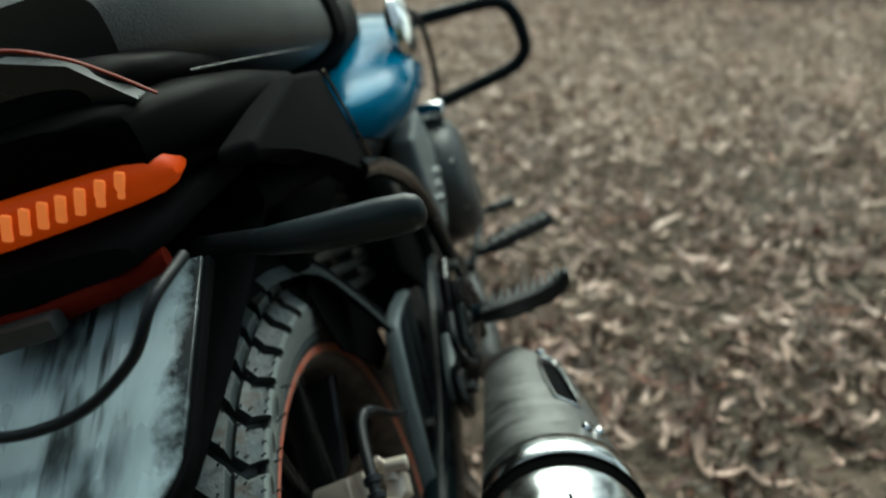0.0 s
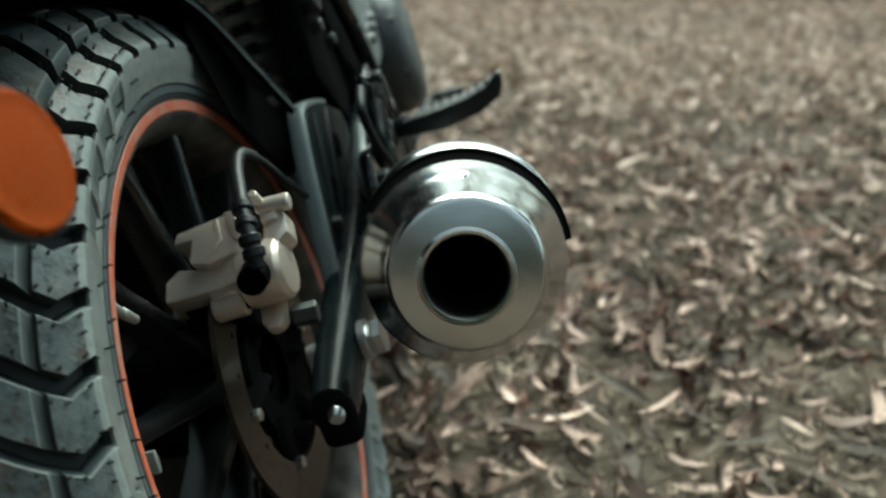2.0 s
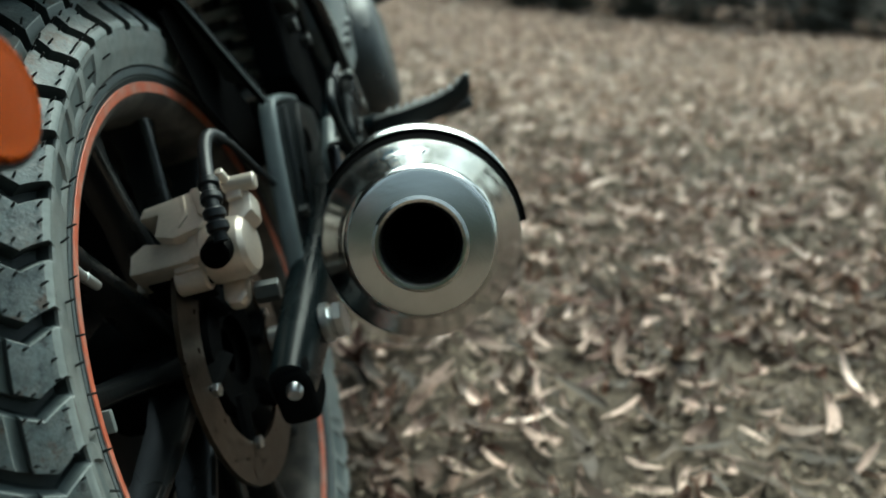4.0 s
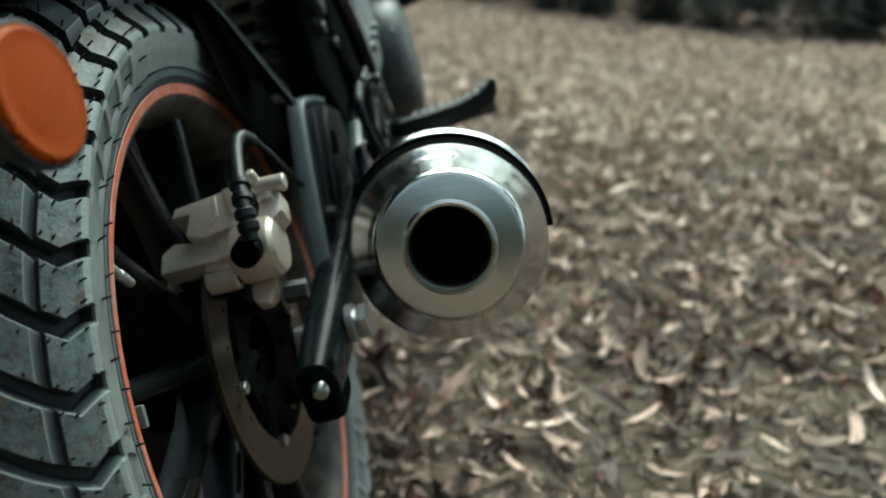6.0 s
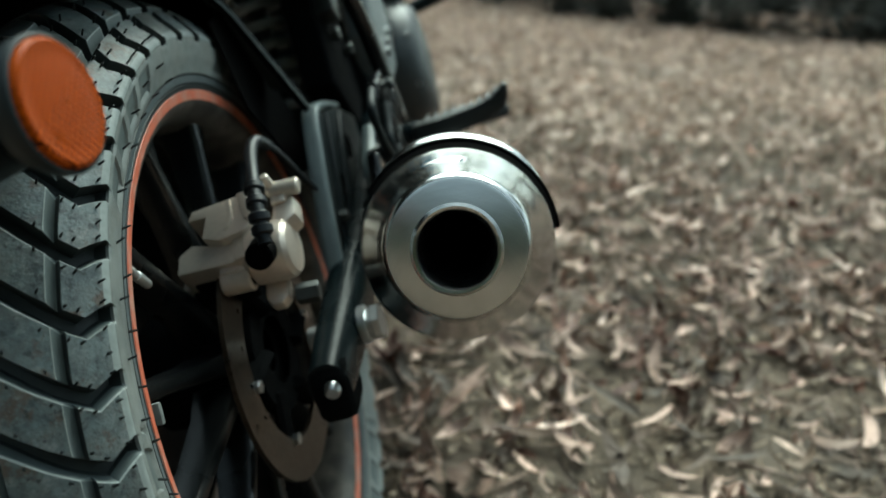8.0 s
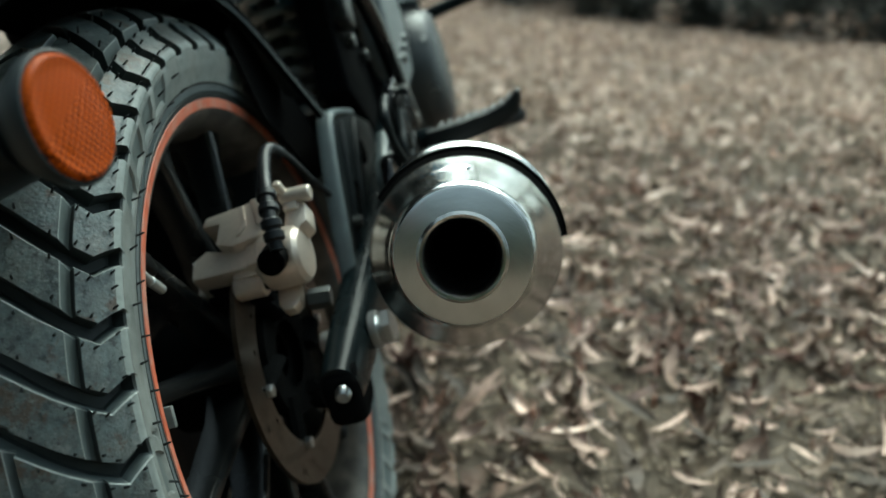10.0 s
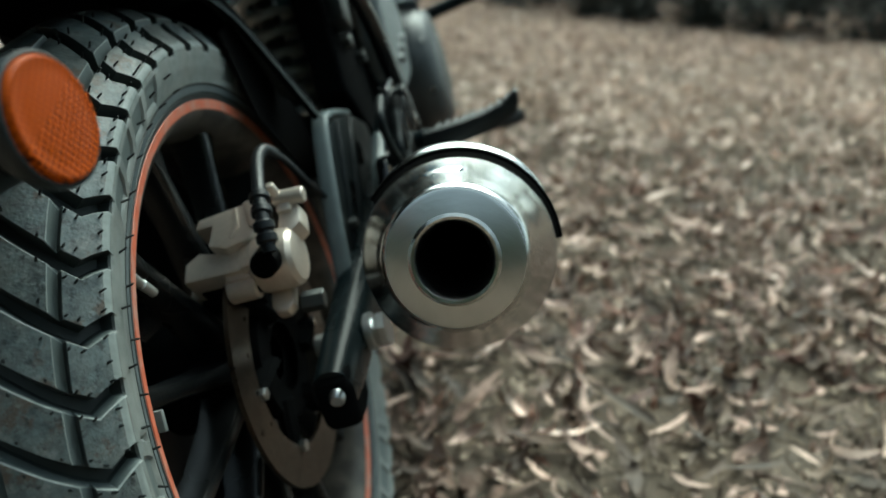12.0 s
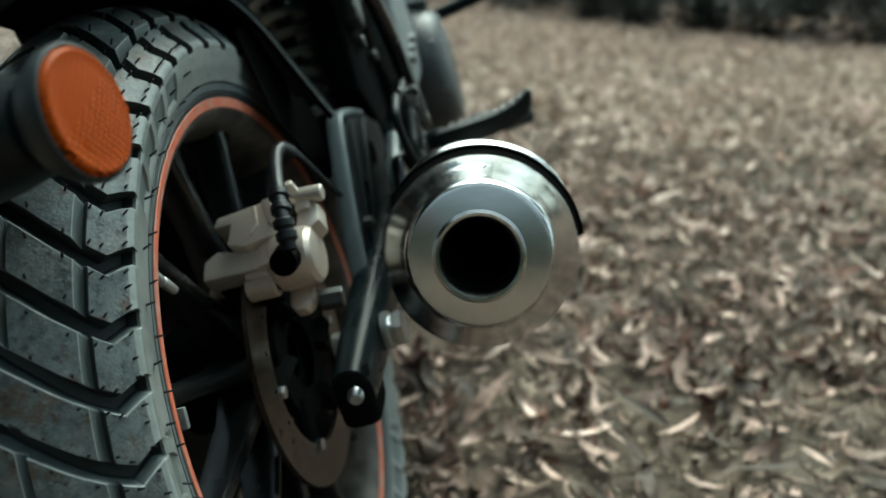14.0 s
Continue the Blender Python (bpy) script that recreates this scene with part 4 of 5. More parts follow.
# ---- brake caliper
def build_caliper():
    """Laid out on the disc's edge: u along the axle, w along the rim, n outward."""
    base = Matrix(((1, 0, 0, 0.094), (0, -0.8, -0.6, -0.030), (0, -0.6, 0.8, 0.148), (0, 0, 0, 1)))

    def cpart(name, bm, mat, parent, label=""):
        bm.transform(base)
        return part(name, bm, mat, parent, label, 24)

    def block(outline, n0, n1, bevel=0.0016, taper=0.0):
        bm = B()
        cu = sum(u for u, w in outline) / len(outline)
        cw = sum(w for u, w in outline) / len(outline)
        lo = [bm.verts.new((u, w, n0)) for u, w in outline]
        hi = [bm.verts.new((u + (cu - u) * taper, w + (cw - w) * taper, n1)) for u, w in outline]
        bm.faces.new(lo[::-1])
        bm.faces.new(hi)
        for i in range(len(lo)):
            k = (i + 1) % len(lo)
            bm.faces.new((lo[i], lo[k], hi[k], hi[i]))
        bmesh.ops.recalc_face_normals(bm, faces=bm.faces)
        bmesh.ops.bevel(bm, geom=list(bm.edges), offset=bevel, segments=2, profile=0.6, affect="EDGES")
        return bm

    cal = cpart("brake_caliper", block([(-0.048, 0.006), (0.0, 0.0), (0.004, 0.028), (-0.004, 0.036), (-0.024, 0.040), (-0.0385, 0.0345), (-0.036, 0.015), (-0.051, 0.0155)], -0.032, 0.0, 0.0018, 0.04), CHAMPAGNE, bike, "champagne-gold rear brake caliper")
    cpart("caliper_rib", block([(-0.010, 0.001), (-0.002, 0.0005), (0.004, 0.024), (0.0, 0.030), (-0.004, 0.026)], -0.002, 0.0035, 0.0012, 0.12), CHAMPAGNE, cal)
    cpart("caliper_rib", block([(-0.019, 0.004), (-0.015, 0.0035), (-0.012, 0.024), (-0.019, 0.033), (-0.021, 0.030), (-0.016, 0.020)], -0.002, 0.0014, 0.0007, 0.06), CHAMPAGNE, cal)
    cpart("pad_housing", block([(-0.063, 0.038), (-0.052, 0.030), (-0.030, 0.036), (-0.012, 0.036), (0.004, 0.043), (0.006, 0.052), (-0.018, 0.056), (-0.063, 0.056)], -0.043, -0.009, 0.0022, 0.05), CHAMPAGNE, cal)
    cpart("housing_step", block([(-0.017, 0.037), (-0.006, 0.034), (0.008, 0.046), (0.006, 0.055), (-0.016, 0.058)], -0.030, -0.005, 0.002, 0.10), CHAMPAGNE, cal)
    # a dark box in place of the slot's shade
    bm = B()
    box(bm, (-0.040, 0.0555, -0.0300), (0.032, 0.004, 0.0085), (0, 0, 0), 0.001, 2)
    cpart("pad_window", bm, SOOT_SHADE, cal, "dark pad window slot")
    bm = B()
    box(bm, (-0.038, 0.050, -0.046), (0.048, 0.020, 0.020), (0, 0, 0), 0.002, 2)
    cpart("brake_pad", bm, MATTE, cal, "dark brake pad")
    bm = B()
    lathe(bm, [(-0.012, 0.0001), (-0.012, 0.0190), (-0.006, 0.0232), (0.014, 0.0236), (0.0215, 0.0226), (0.0250, 0.0195), (0.0262, 0.0150), (0.0266, 0.0001)], axis_matrix((0, 0.0425, -0.026), (1, 0, 0)), 40)
    cpart("piston_housing", bm, CHAMPAGNE, cal)
    cpart("housing_shoulder", block([(0.014, 0.006), (0.031, 0.004), (0.033, 0.024), (0.024, 0.032), (0.012, 0.030)], -0.030, -0.010, 0.003, 0.08), CHAMPAGNE, cal)
    bm = B()
    box(bm, (-0.066, 0.051, -0.046), (0.010, 0.012, 0.024), (8, 4, 0), 0.003, 3)
    cpart("pad_spring_foot", bm, CHAMPAGNE, cal)
    bm = B()
    rod(bm, (-0.032, 0.061, -0.026), (-0.008, 0.061, -0.026), 0.0098, 24, None, 0.0014)
    box(bm, (-0.020, 0.052, -0.022), (0.021, 0.016, 0.017), (0, 0, 0), 0.003, 2)
    lug = cpart("guide_pin_lug", bm, CHAMPAGNE, cal)
    # a black disc in place of the shade in the pin's socket
    bm = B()
    rod(bm, (-0.010, 0.061, -0.026), (-0.0072, 0.061, -0.026), 0.0058, 14)
    cpart("guide_pin", bm, SOOT_SHADE, cal, "dark socket of the guide pin")
    cpart("caliper_bracket", block([(-0.006, 0.058), (0.012, 0.054), (0.013, 0.074), (0.008, 0.080), (-0.001, 0.080), (-0.005, 0.074)], -0.052, -0.040, 0.003), CHAMPAGNE, cal)
    bm = B()
    rod(bm, (0.016, 0.070, -0.050), (0.034, 0.070, -0.052), 0.0085, 6, None, 0.001)
    cpart("bracket_bolt", bm, ALLOY, cal)
    bm = B()
    rod(bm, (0.012, 0.000, -0.006), (0.037, 0.001, -0.008), 0.0058, 16, 0.0066, 0.0012)
    box(bm, (0.020, 0.006, -0.012), (0.012, 0.014, 0.012), (0, 0, 0), 0.002, 2)
    cpart("bleed_boss", bm, CHAMPAGNE, cal)
    bm = B()
    rod(bm, (0.016, -0.001, -0.003), (0.015, -0.003, 0.008), 0.0042, 10, 0.0034, 0.0006)
    cpart("bleed_nipple", bm, CHAMPAGNE, cal)
    bm = B()
    c = Vector((0.085, -0.045, 0.112))
    rod(bm, (0.110, -0.062, 0.114), (0.1115, -0.090, 0.116), 0.0125, 24, 0.0115, 0.002)
    bm.transform(Matrix.Translation(c + Vector((-0.006, 0, -0.004))) @ Matrix.Scale(0.89, 4) @ Matrix.Translation(-c))
    part("banjo_bolt", bm, GLOSS, cal, "black banjo bolt")
    hose = [(0.111, -0.084, 0.120), (0.110, -0.074, 0.138), (0.106, -0.050, 0.156), (0.099, -0.010, 0.172), (0.100, 0.008, 0.176), (0.103, 0.022, 0.168)]
    bm = B()
    tube(bm, hose, 0.0052, 12, 8)
    tube(bm, [(0.102, 0.018, 0.172), (0.106, 0.034, 0.158), (0.109, 0.060, 0.132), (0.109, 0.100, 0.104)], 0.0030, 10, 6)
    part("brake_hose", bm, HOSE, cal, "black rubber brake hose")
    for k, f in enumerate((0.5, 0.95, 1.4, 1.85)):
        i = int(f)
        p, q = Vector(hose[i]), Vector(hose[i + 1])
        c = p + (q - p) * (f - i)
        bm = B()
        rod(bm, c - (q - p).normalized() * 0.004, c + (q - p).normalized() * 0.004, 0.0078, 14, None, 0.0015)
        part("hose_sleeve", bm, HOSE, cal)


build_caliper()


# ---- muffler
MUFF = axis_matrix((0.2510, -0.182, 0.1075), (-0.085, 1.0, -0.195))
OUTLET = axis_matrix((0.2512, -0.182, 0.118), (-0.035, 1.0, -0.235))


def on_muffler(r, a, s):
    return MUFF @ Vector((-r * math.sin(radians(a)), r * math.cos(radians(a)), s))


def build_muffler():
    bm = B()
    lathe(bm, [(0.074, 0.0580), (0.080, 0.0590), (0.086, 0.0570), (0.125, 0.0545), (0.22, 0.0515), (0.32, 0.0460), (0.365, 0.044), (0.385, 0.030), (0.40, 0.022)], MUFF, 72)
    body = part("muffler", bm, BRUSHED, bike, "brushed steel muffler body")
    # the cap: an outlet face on its own axis, drawn out to the body's round
    bm = B()
    n = 192
    keys = ((0.030, 0.0200, 0), (0.014, 0.0204, 0), (0.0085, 0.0208, 0), (0.0046, 0.0220, 0), (0.0022, 0.0238, 0), (0.0018, 0.0254, 0), (0.0034, 0.0274, 0), (0.0066, 0.0396, 0), (0.0073, 0.0412, 0),
            (0.0086, 0.0427, 0.0), (0.0110, 0.0441, 0.01), (0.0140, 0.0453, 0.05), (0.030, 0.0503, 0.33), (0.050, 0.0574, 0.68), (0.060, 0.0609, 0.88), (0.066, 0.0631, 0.96), (0.0725, 0.0648, 1.0), (0.0770, 0.0656, 1.0), (0.0800, 0.0652, 1.0), (0.0815, 0.0632, 1.0))
    K = np.array(keys)
    at = np.concatenate([np.arange(12), np.linspace(11, 14, 31)[1:], [15, 16, 17, 18, 19]])
    rings = []
    for u in at:
        s, r, f = (float(np.interp(u, np.arange(len(K)), K[:, c])) for c in range(3))
        ring = []
        for i in range(n):
            a = 360.0 * i / n
            w = (a + 180) % 360 - 180
            # a shallow dent that deepens to a sharp end
            run = min(1.0, max(0.0, (w + 26) / 40)) if w < 15 else max(0.0, 1 - (w - 15) / 4.5)
            rr = r - 0.0025 * run ** 1.5 * math.exp(-((s - 0.0475) / 0.0052) ** 2)
            v = Vector((-rr * math.sin(radians(a)), rr * math.cos(radians(a)), s))
            ring.append((OUTLET @ v).lerp(MUFF @ v, f))
        rings.append(ring)
    loft(bm, rings, caps=False)
    cap = part("end_cap", bm, STEEL, body, "polished steel cone-shaped end cap", 22)
    cap.data.materials.append(BRUSHED)
    cap.data.polygons.foreach_set("material_index", np.repeat([1 if 6 <= j < 8 else 0 for j in range(len(rings) - 1)], n).astype(np.int32))
    bm = B()
    lathe(bm, [(0.013, 0.02035), (0.03, 0.0198), (0.14, 0.0196), (0.14, 0.0001)], OUTLET, 48)
    part("outlet_pipe", bm, SOOT_SHADE, body, "sooty black outlet pipe")

    def window(p, a):
        return 0.205 <= p[0] < 0.325 and 26 <= a <= 52
    prof = [(0.0985, 0.0655), (0.0975, 0.0684), (0.0985, 0.0700), (0.108, 0.0700), (0.114, 0.0680), (0.160, 0.0655), (0.205, 0.0625), (0.245, 0.0598), (0.285, 0.0570), (0.325, 0.0540), (0.352, 0.0518), (0.358, 0.050)]
    bm = B()
    lathe(bm, prof, MUFF, 68, -42, 94, window)
    part("heat_shield", bm, SHIELD, body, "dull steel heat shield with a slotted window")
    # A black arc fills the gap between cap and shield, as its shade.
    bm = B()
    lathe(bm, [(0.0820, 0.0600), (0.0822, 0.0652), (0.0866, 0.0690), (0.0868, 0.0708), (0.0886, 0.0710), (0.104, 0.0684), (0.104, 0.0625)], MUFF, 66, -44, 97)
    part("shield_gap", bm, SOOT_SHADE, body, "black strip standing for the shaded gap under the shield")
    bm = B()
    lathe(bm, [(0.0890, 0.0676), (0.0878, 0.0690), (0.0880, 0.0714), (0.0905, 0.0738), (0.1000, 0.0748), (0.1120, 0.0746), (0.1165, 0.0716), (0.1165, 0.0682)], MUFF, 63, -42, 88)
    back = MUFF.inverted()
    for v in bm.verts:
        q = back @ v.co
        a, r = math.degrees(math.atan2(-q.x, q.y)), math.hypot(q.x, q.y)
        thin = max(0.0, (a - 48) / 40, (-8 - a) / 40)
        r2 = 0.0684 + (r - 0.0684) * (1 - 0.85 * min(1.0, thin))
        v.co = MUFF @ Vector((q.x * r2 / r, q.y * r2 / r, q.z))
    part("shield_band", bm, STEEL, body, "bright rolled steel band")
    bm = B()
    pts = []
    for s, a in ((0.207, 28), (0.265, 26), (0.323, 29), (0.328, 39), (0.322, 50), (0.265, 52), (0.207, 50), (0.203, 39), (0.207, 28)):
        r = float(np.interp(s, [0.205, 0.245, 0.285, 0.325, 0.352], [0.0625, 0.0598, 0.0570, 0.0540, 0.0518])) + 0.0006
        pts.append(on_muffler(r, a, s))
    tube(bm, pts, 0.0022, 8, 4)
    part("window_frame", bm, STEEL, body)
    bm = B()
    lathe(bm, [(0.20, 0.0590), (0.33, 0.0505)], MUFF, 12, 22, 56)
    part("window_backing", bm, MATTE, body, "dark mesh behind the slot")
    for s, a in ((0.150, 44), (0.156, 56), (0.345, 34)):
        r = 0.0655 if s < 0.3 else 0.0522
        bm = B()
        rod(bm, on_muffler(r - 0.001, a, s), on_muffler(r + 0.005, a, s), 0.0058, 12, 0.005, 0.001)
        part("shield_screw", bm, CHROME, body)
    # a dark strip laid along the cap's lower edge for a gap's shade
    bm = B()
    rows = []
    for i in range(25):
        a, g = 214 + 48 * i / 24, math.sin(math.pi * i / 24) ** 0.5
        rows.append([on_muffler(0.0635 + (s - 0.066) * 0.29, a, s) for s in (0.06755 - 0.00225 * g, 0.06775, 0.06795 + 0.00225 * g)])
    grid = [[bm.verts.new(v) for v in row] for row in rows]
    for p, q in zip(grid, grid[1:]):
        for c in (0, 1):
            bm.faces.new((p[c], p[c + 1], q[c + 1], q[c]))
    part("gap_strip", bm, SOOT_SHADE, body, "dark strip along the cap's lower edge, standing for a gap")
    # tabs crimped along the lower rear edge
    for a in range(150, 246, 12):
        bm = B()
        box(bm, (0, 0, 0), (0.010, 0.0016, 0.009), (0, 0, 0), 0.0006, 2)
        bm.transform(MUFF @ Matrix.Translation((-0.0640 * math.sin(radians(a)), 0.0640 * math.cos(radians(a)), 0.0785)) @ Matrix.Rotation(radians(a), 4, "Z"))
        part("cap_tab", bm, STEEL, body)
    bm = B()
    tube(bm, [MUFF @ Vector((0, 0, 0.385)), MUFF @ Vector((0, -0.006, 0.46)), Vector((0.165, 0.36, -0.045)), Vector((0.155, 0.50, -0.06)), Vector((0.13, 0.66, -0.03))], 0.021, 16, 6)
    part("exhaust_pipe", bm, DARK_ALLOY, body)


build_muffler()

# ---- footpegs, hanger and pedal
def peg(name, base, tip, w, ridges, label):
    p, q = Vector(base), Vector(tip)
    d = (q - p).normalized()
    m = axis_matrix(p, d)
    L = (q - p).length
    bm = B()
    secs = []
    for s, k in ((0, 0.85), (0.01, 1.0), (L - 0.012, 1.0), (L - 0.003, 0.9), (L, 0.6)):
        secs.append([m @ Vector((k * 0.5 * w * math.copysign(abs(math.cos(a)) ** 0.6, math.cos(a)), k * 0.42 * w * math.copysign(abs(math.sin(a)) ** 0.6, math.sin(a)), s))
                     for a in (2 * math.pi * i / 16 for i in range(16))])
    loft(bm, secs)
    ob = part(name, bm, PEG_RUBBER, bike, label)
    for side in (-1, 1):
        for k in range(ridges):
            s = 0.016 + (L - 0.026) * k / max(1, ridges - 1)
            bm = B()
            box(bm, (side * 0.30 * w, 0.395 * w, s), (0.30 * w, 0.0050, 0.0060), (0, 0, 0), 0.0012, 1, 1.0)
            bm.transform(m)
            part("peg_ridge", bm, PEG_RUBBER, ob)
    bm = B()
    rod(bm, p - d * 0.022, p + d * 0.004, 0.009, 12, None, 0.001)
    part("peg_pivot", bm, SATIN, ob)
    return ob


# Added black sheet beyond the wheel, so the gaps between spokes stay dark.
bm = B()
slab(bm, [(-0.24, 0.02), (-0.22, 0.13), (-0.10, 0.185), (0.12, 0.19), (0.40, 0.150), (0.44, 0.03), (0.36, -0.16), (0.0, -0.20), (-0.18, -0.14)], -0.116, -0.104, 0.004, 2)
part("wheel_backing", bm, MATTE, bike, "added black sheet closing off the wheel's far side")
RAIL = [(0.192, 0.088), (0.192, 0.106), (0.225, 0.107), (0.262, 0.110), (0.286, 0.116), (0.300, 0.1265), (0.3045, 0.125), (0.3030, 0.112), (0.297, 0.101), (0.272, 0.090), (0.232, 0.085)]


def rail(bm, outline, y0, y1, bevel):
    a = [bm.verts.new((x, y0, z)) for x, z in outline]
    b = [bm.verts.new((x, y1, z)) for x, z in outline]
    bm.faces.new(a)
    bm.faces.new(b[::-1])
    for i in range(len(a)):
        k = (i + 1) % len(a)
        bm.faces.new((a[i], b[i], b[k], a[k]))
    bmesh.ops.recalc_face_normals(bm, faces=bm.faces)
    bmesh.ops.bevel(bm, geom=list(bm.edges), offset=bevel, segments=2, profile=0.6, affect="EDGES")


bm = B()
rail(bm, RAIL, 0.250, 0.265, 0.004)
rear_peg = part("passenger_footpeg", bm, PEG_RUBBER, bike, "black rubber passenger footpeg with a row of teeth")
for k in range(9):
    x = 0.208 + 0.0102 * k
    bm = B()
    top = float(np.interp(x, [0.19, 0.225, 0.262, 0.286, 0.300], [0.106, 0.107, 0.110, 0.116, 0.124]))
    tooth = [(x - 0.0046, 0.258), (x + 0.0046, 0.258), (x + 0.0038, 0.288), (x + 0.0014, 0.288)]
    loft(bm, [[(u, v, top - 0.009) for u, v in tooth], [(u, v, top + 0.0005) for u, v in tooth]])
    bmesh.ops.bevel(bm, geom=list(bm.edges), offset=0.0007, segments=1, affect="EDGES")
    part("peg_tooth", bm, PEG_RUBBER, rear_peg)
bm = B()
rod(bm, (0.172, 0.267, 0.096), (0.200, 0.267, 0.097), 0.011, 14, None, 0.001)
part("peg_pivot", bm, SATIN, rear_peg)
peg("rider_footpeg", (0.195, 0.585, 0.026), (0.297, 0.66, 0.012), 0.028, 6, "black rubber rider footpeg")
bm = B()
tube(bm, [(0.150, 0.62, -0.02), (0.165, 0.72, -0.015), (0.180, 0.79, -0.002), (0.200, 0.800, 0.0)], 0.008, 10, 6, None, 0.7)
pedal = part("brake_pedal", bm, SATIN, bike, "black brake pedal lever")
bm = B()
rod(bm, (0.196, 0.798, 0.0), (0.240, 0.826, -0.008), 0.0095, 14, None, 0.002)
part("pedal_pad", bm, PEG_RUBBER, pedal)

bm = B()
tube(bm, [(0.145, 0.150, 0.345), (0.149, 0.200, 0.328), (0.153, 0.262, 0.298), (0.157, 0.318, 0.258), (0.160, 0.356, 0.205), (0.163, 0.372, 0.140), (0.168, 0.374, 0.070), (0.165, 0.376, 0.0)], 0.0105, 12, 6)
hanger = part("footpeg_hanger", bm, GLOSS_PAINT, bike, "black tube and plate hanger for the footpegs")
bm = B()
slab(bm, [(0.245, 0.165), (0.285, 0.170), (0.330, 0.140), (0.372, 0.080), (0.368, 0.020), (0.250, 0.035), (0.170, 0.058), (0.112, 0.066), (0.098, 0.092), (0.118, 0.118), (0.180, 0.120)], 0.160, 0.172, 0.003, 3)
part("hanger_plate", bm, GLOSS_PAINT, hanger)
bm = B()
lathe(bm, [(0, 0.034), (0.004, 0.037), (0.009, 0.035), (0.010, 0.026), (0.006, 0.022), (0.006, 0.0001)], axis_matrix((0.172, 0.245, 0.118), (1, 0, 0)), 32)
part("heel_plate_boss", bm, MATTE, hanger, "ribbed black heel boss")
for k in range(5):
    bm = B()
    box(bm, (0.180, 0.205 + 0.022 * k, 0.112 + 0.004 * k), (0.006, 0.005, 0.050), (14, 0, 0), 0.0015, 1)
    part("heel_plate_rib", bm, ALLOY if k in (1, 3) else GLOSS_PAINT, hanger)
for hy, hz in ((0.128, 0.092), (0.330, 0.110), (0.300, 0.150)):
    bm = B()
    rod(bm, (0.172, hy, hz), (0.180, hy, hz), 0.0075, 6, None, 0.001)
    part("hanger_bolt", bm, ALLOY, hanger)

bm = B()
tube(bm, [(0.160, 0.176, 0.132), (0.160, 0.155, 0.122), (0.160, 0.125, 0.110), (0.160, 0.112, 0.092), (0.160, 0.150, 0.062), (0.160, 0.235, 0.018)], 0.0065, 10, 6, None, 0.6)
part("hanger_loop", bm, FLANGE, hanger, "grey-black loop below the hanger")
for pts in ([(0.178, 0.150, 0.170), (0.178, 0.120, 0.158), (0.178, 0.124, 0.138), (0.178, 0.146, 0.113), (0.178, 0.183, 0.084)],
            [(0.179, 0.205, 0.146), (0.179, 0.187, 0.129), (0.179, 0.170, 0.113), (0.179, 0.182, 0.092)],
            [(0.179, 0.250, 0.110), (0.179, 0.215, 0.104), (0.179, 0.196, 0.090), (0.179, 0.215, 0.072)]):
    bm = B()
    tube(bm, pts, 0.0042, 10, 6)
    part("hanger_rib", bm, PRESSED, hanger, "black rib")
# A thin bright tube, added in place of the hanger's long highlight.
bm = B()
tube(bm, [(0.172, 0.322, 0.205), (0.174, 0.335, 0.156), (0.176, 0.359, 0.103), (0.177, 0.389, 0.055), (0.176, 0.423, 0.004)], 0.0022, 8, 6)
part("hanger_glint", bm, ALLOY, hanger, "thin bright tube standing for a highlight on the hanger")

# ---- subframe, shock, inner mudguard
bm = B()
for s in (-1, 1):
    tube(bm, [(s * 0.10, -0.02, 0.40), (s * 0.12, 0.12, 0.37), (s * 0.135, 0.26, 0.33), (s * 0.12, 0.45, 0.30), (s * 0.10, 0.62, 0.30)], 0.013, 12, 5)
    tube(bm, [(s * 0.115, 0.46, 0.10), (s * 0.11, 0.50, 0.25), (s * 0.09, 0.60, 0.34), (s * 0.05, 0.90, 0.44)], 0.016, 12, 5)
frame_ob = part("frame", bm, MATTE, bike, "black tubular frame")
bm = B()
box(bm, (0, 0.18, 0.355), (0.20, 0.26, 0.11), (0, 0, 0), 0.015, 3)
part("airbox", bm, MATTE, frame_ob, "black airbox under the seat")
bm = B()
slab(bm, [(0.28, 0.17), (0.30, 0.28), (0.36, 0.30), (0.43, 0.26), (0.43, 0.12), (0.36, 0.10)], 0.085, 0.120, 0.005, 3)
part("frame_plate", bm, MATTE, frame_ob)
for fy, fz, c in ((0.335, 0.262, ALLOY), (0.345, 0.215, ALLOY), (0.40, 0.19, ALLOY)):
    bm = B()
    rod(bm, (0.120, fy, fz), (0.131, fy, fz), 0.008, 6, None, 0.001)
    part("frame_bolt", bm, c, frame_ob)
bm = B()
box(bm, (0.128, 0.335, 0.262), (0.020, 0.044, 0.058), (-25, 0, 0), 0.004, 2)
part("rear_brake_reservoir", bm, ALLOY, frame_ob, "pale plastic brake reservoir")

bm = B()
rod(bm, (0.035, 0.400, 0.330), (0.035, 0.330, 0.110), 0.014, 14)
shock = part("shock_absorber", bm, DARK_ALLOY, bike, "shock absorber with a pale grey coil spring")
bm = B()
p0, p1 = Vector((0.035, 0.388, 0.290)), Vector((0.035, 0.340, 0.140))
m = axis_matrix(p0, p1 - p0)
tube(bm, [m @ Vector((0.030 * math.cos(a), 0.030 * math.sin(a), (p1 - p0).length * a / (2 * math.pi * 6.5))) for a in (2 * math.pi * 6.5 * i / 78 for i in range(79))], 0.0058, 8, 1)
part("coil_spring", bm, SPRING, shock)

bm = B()
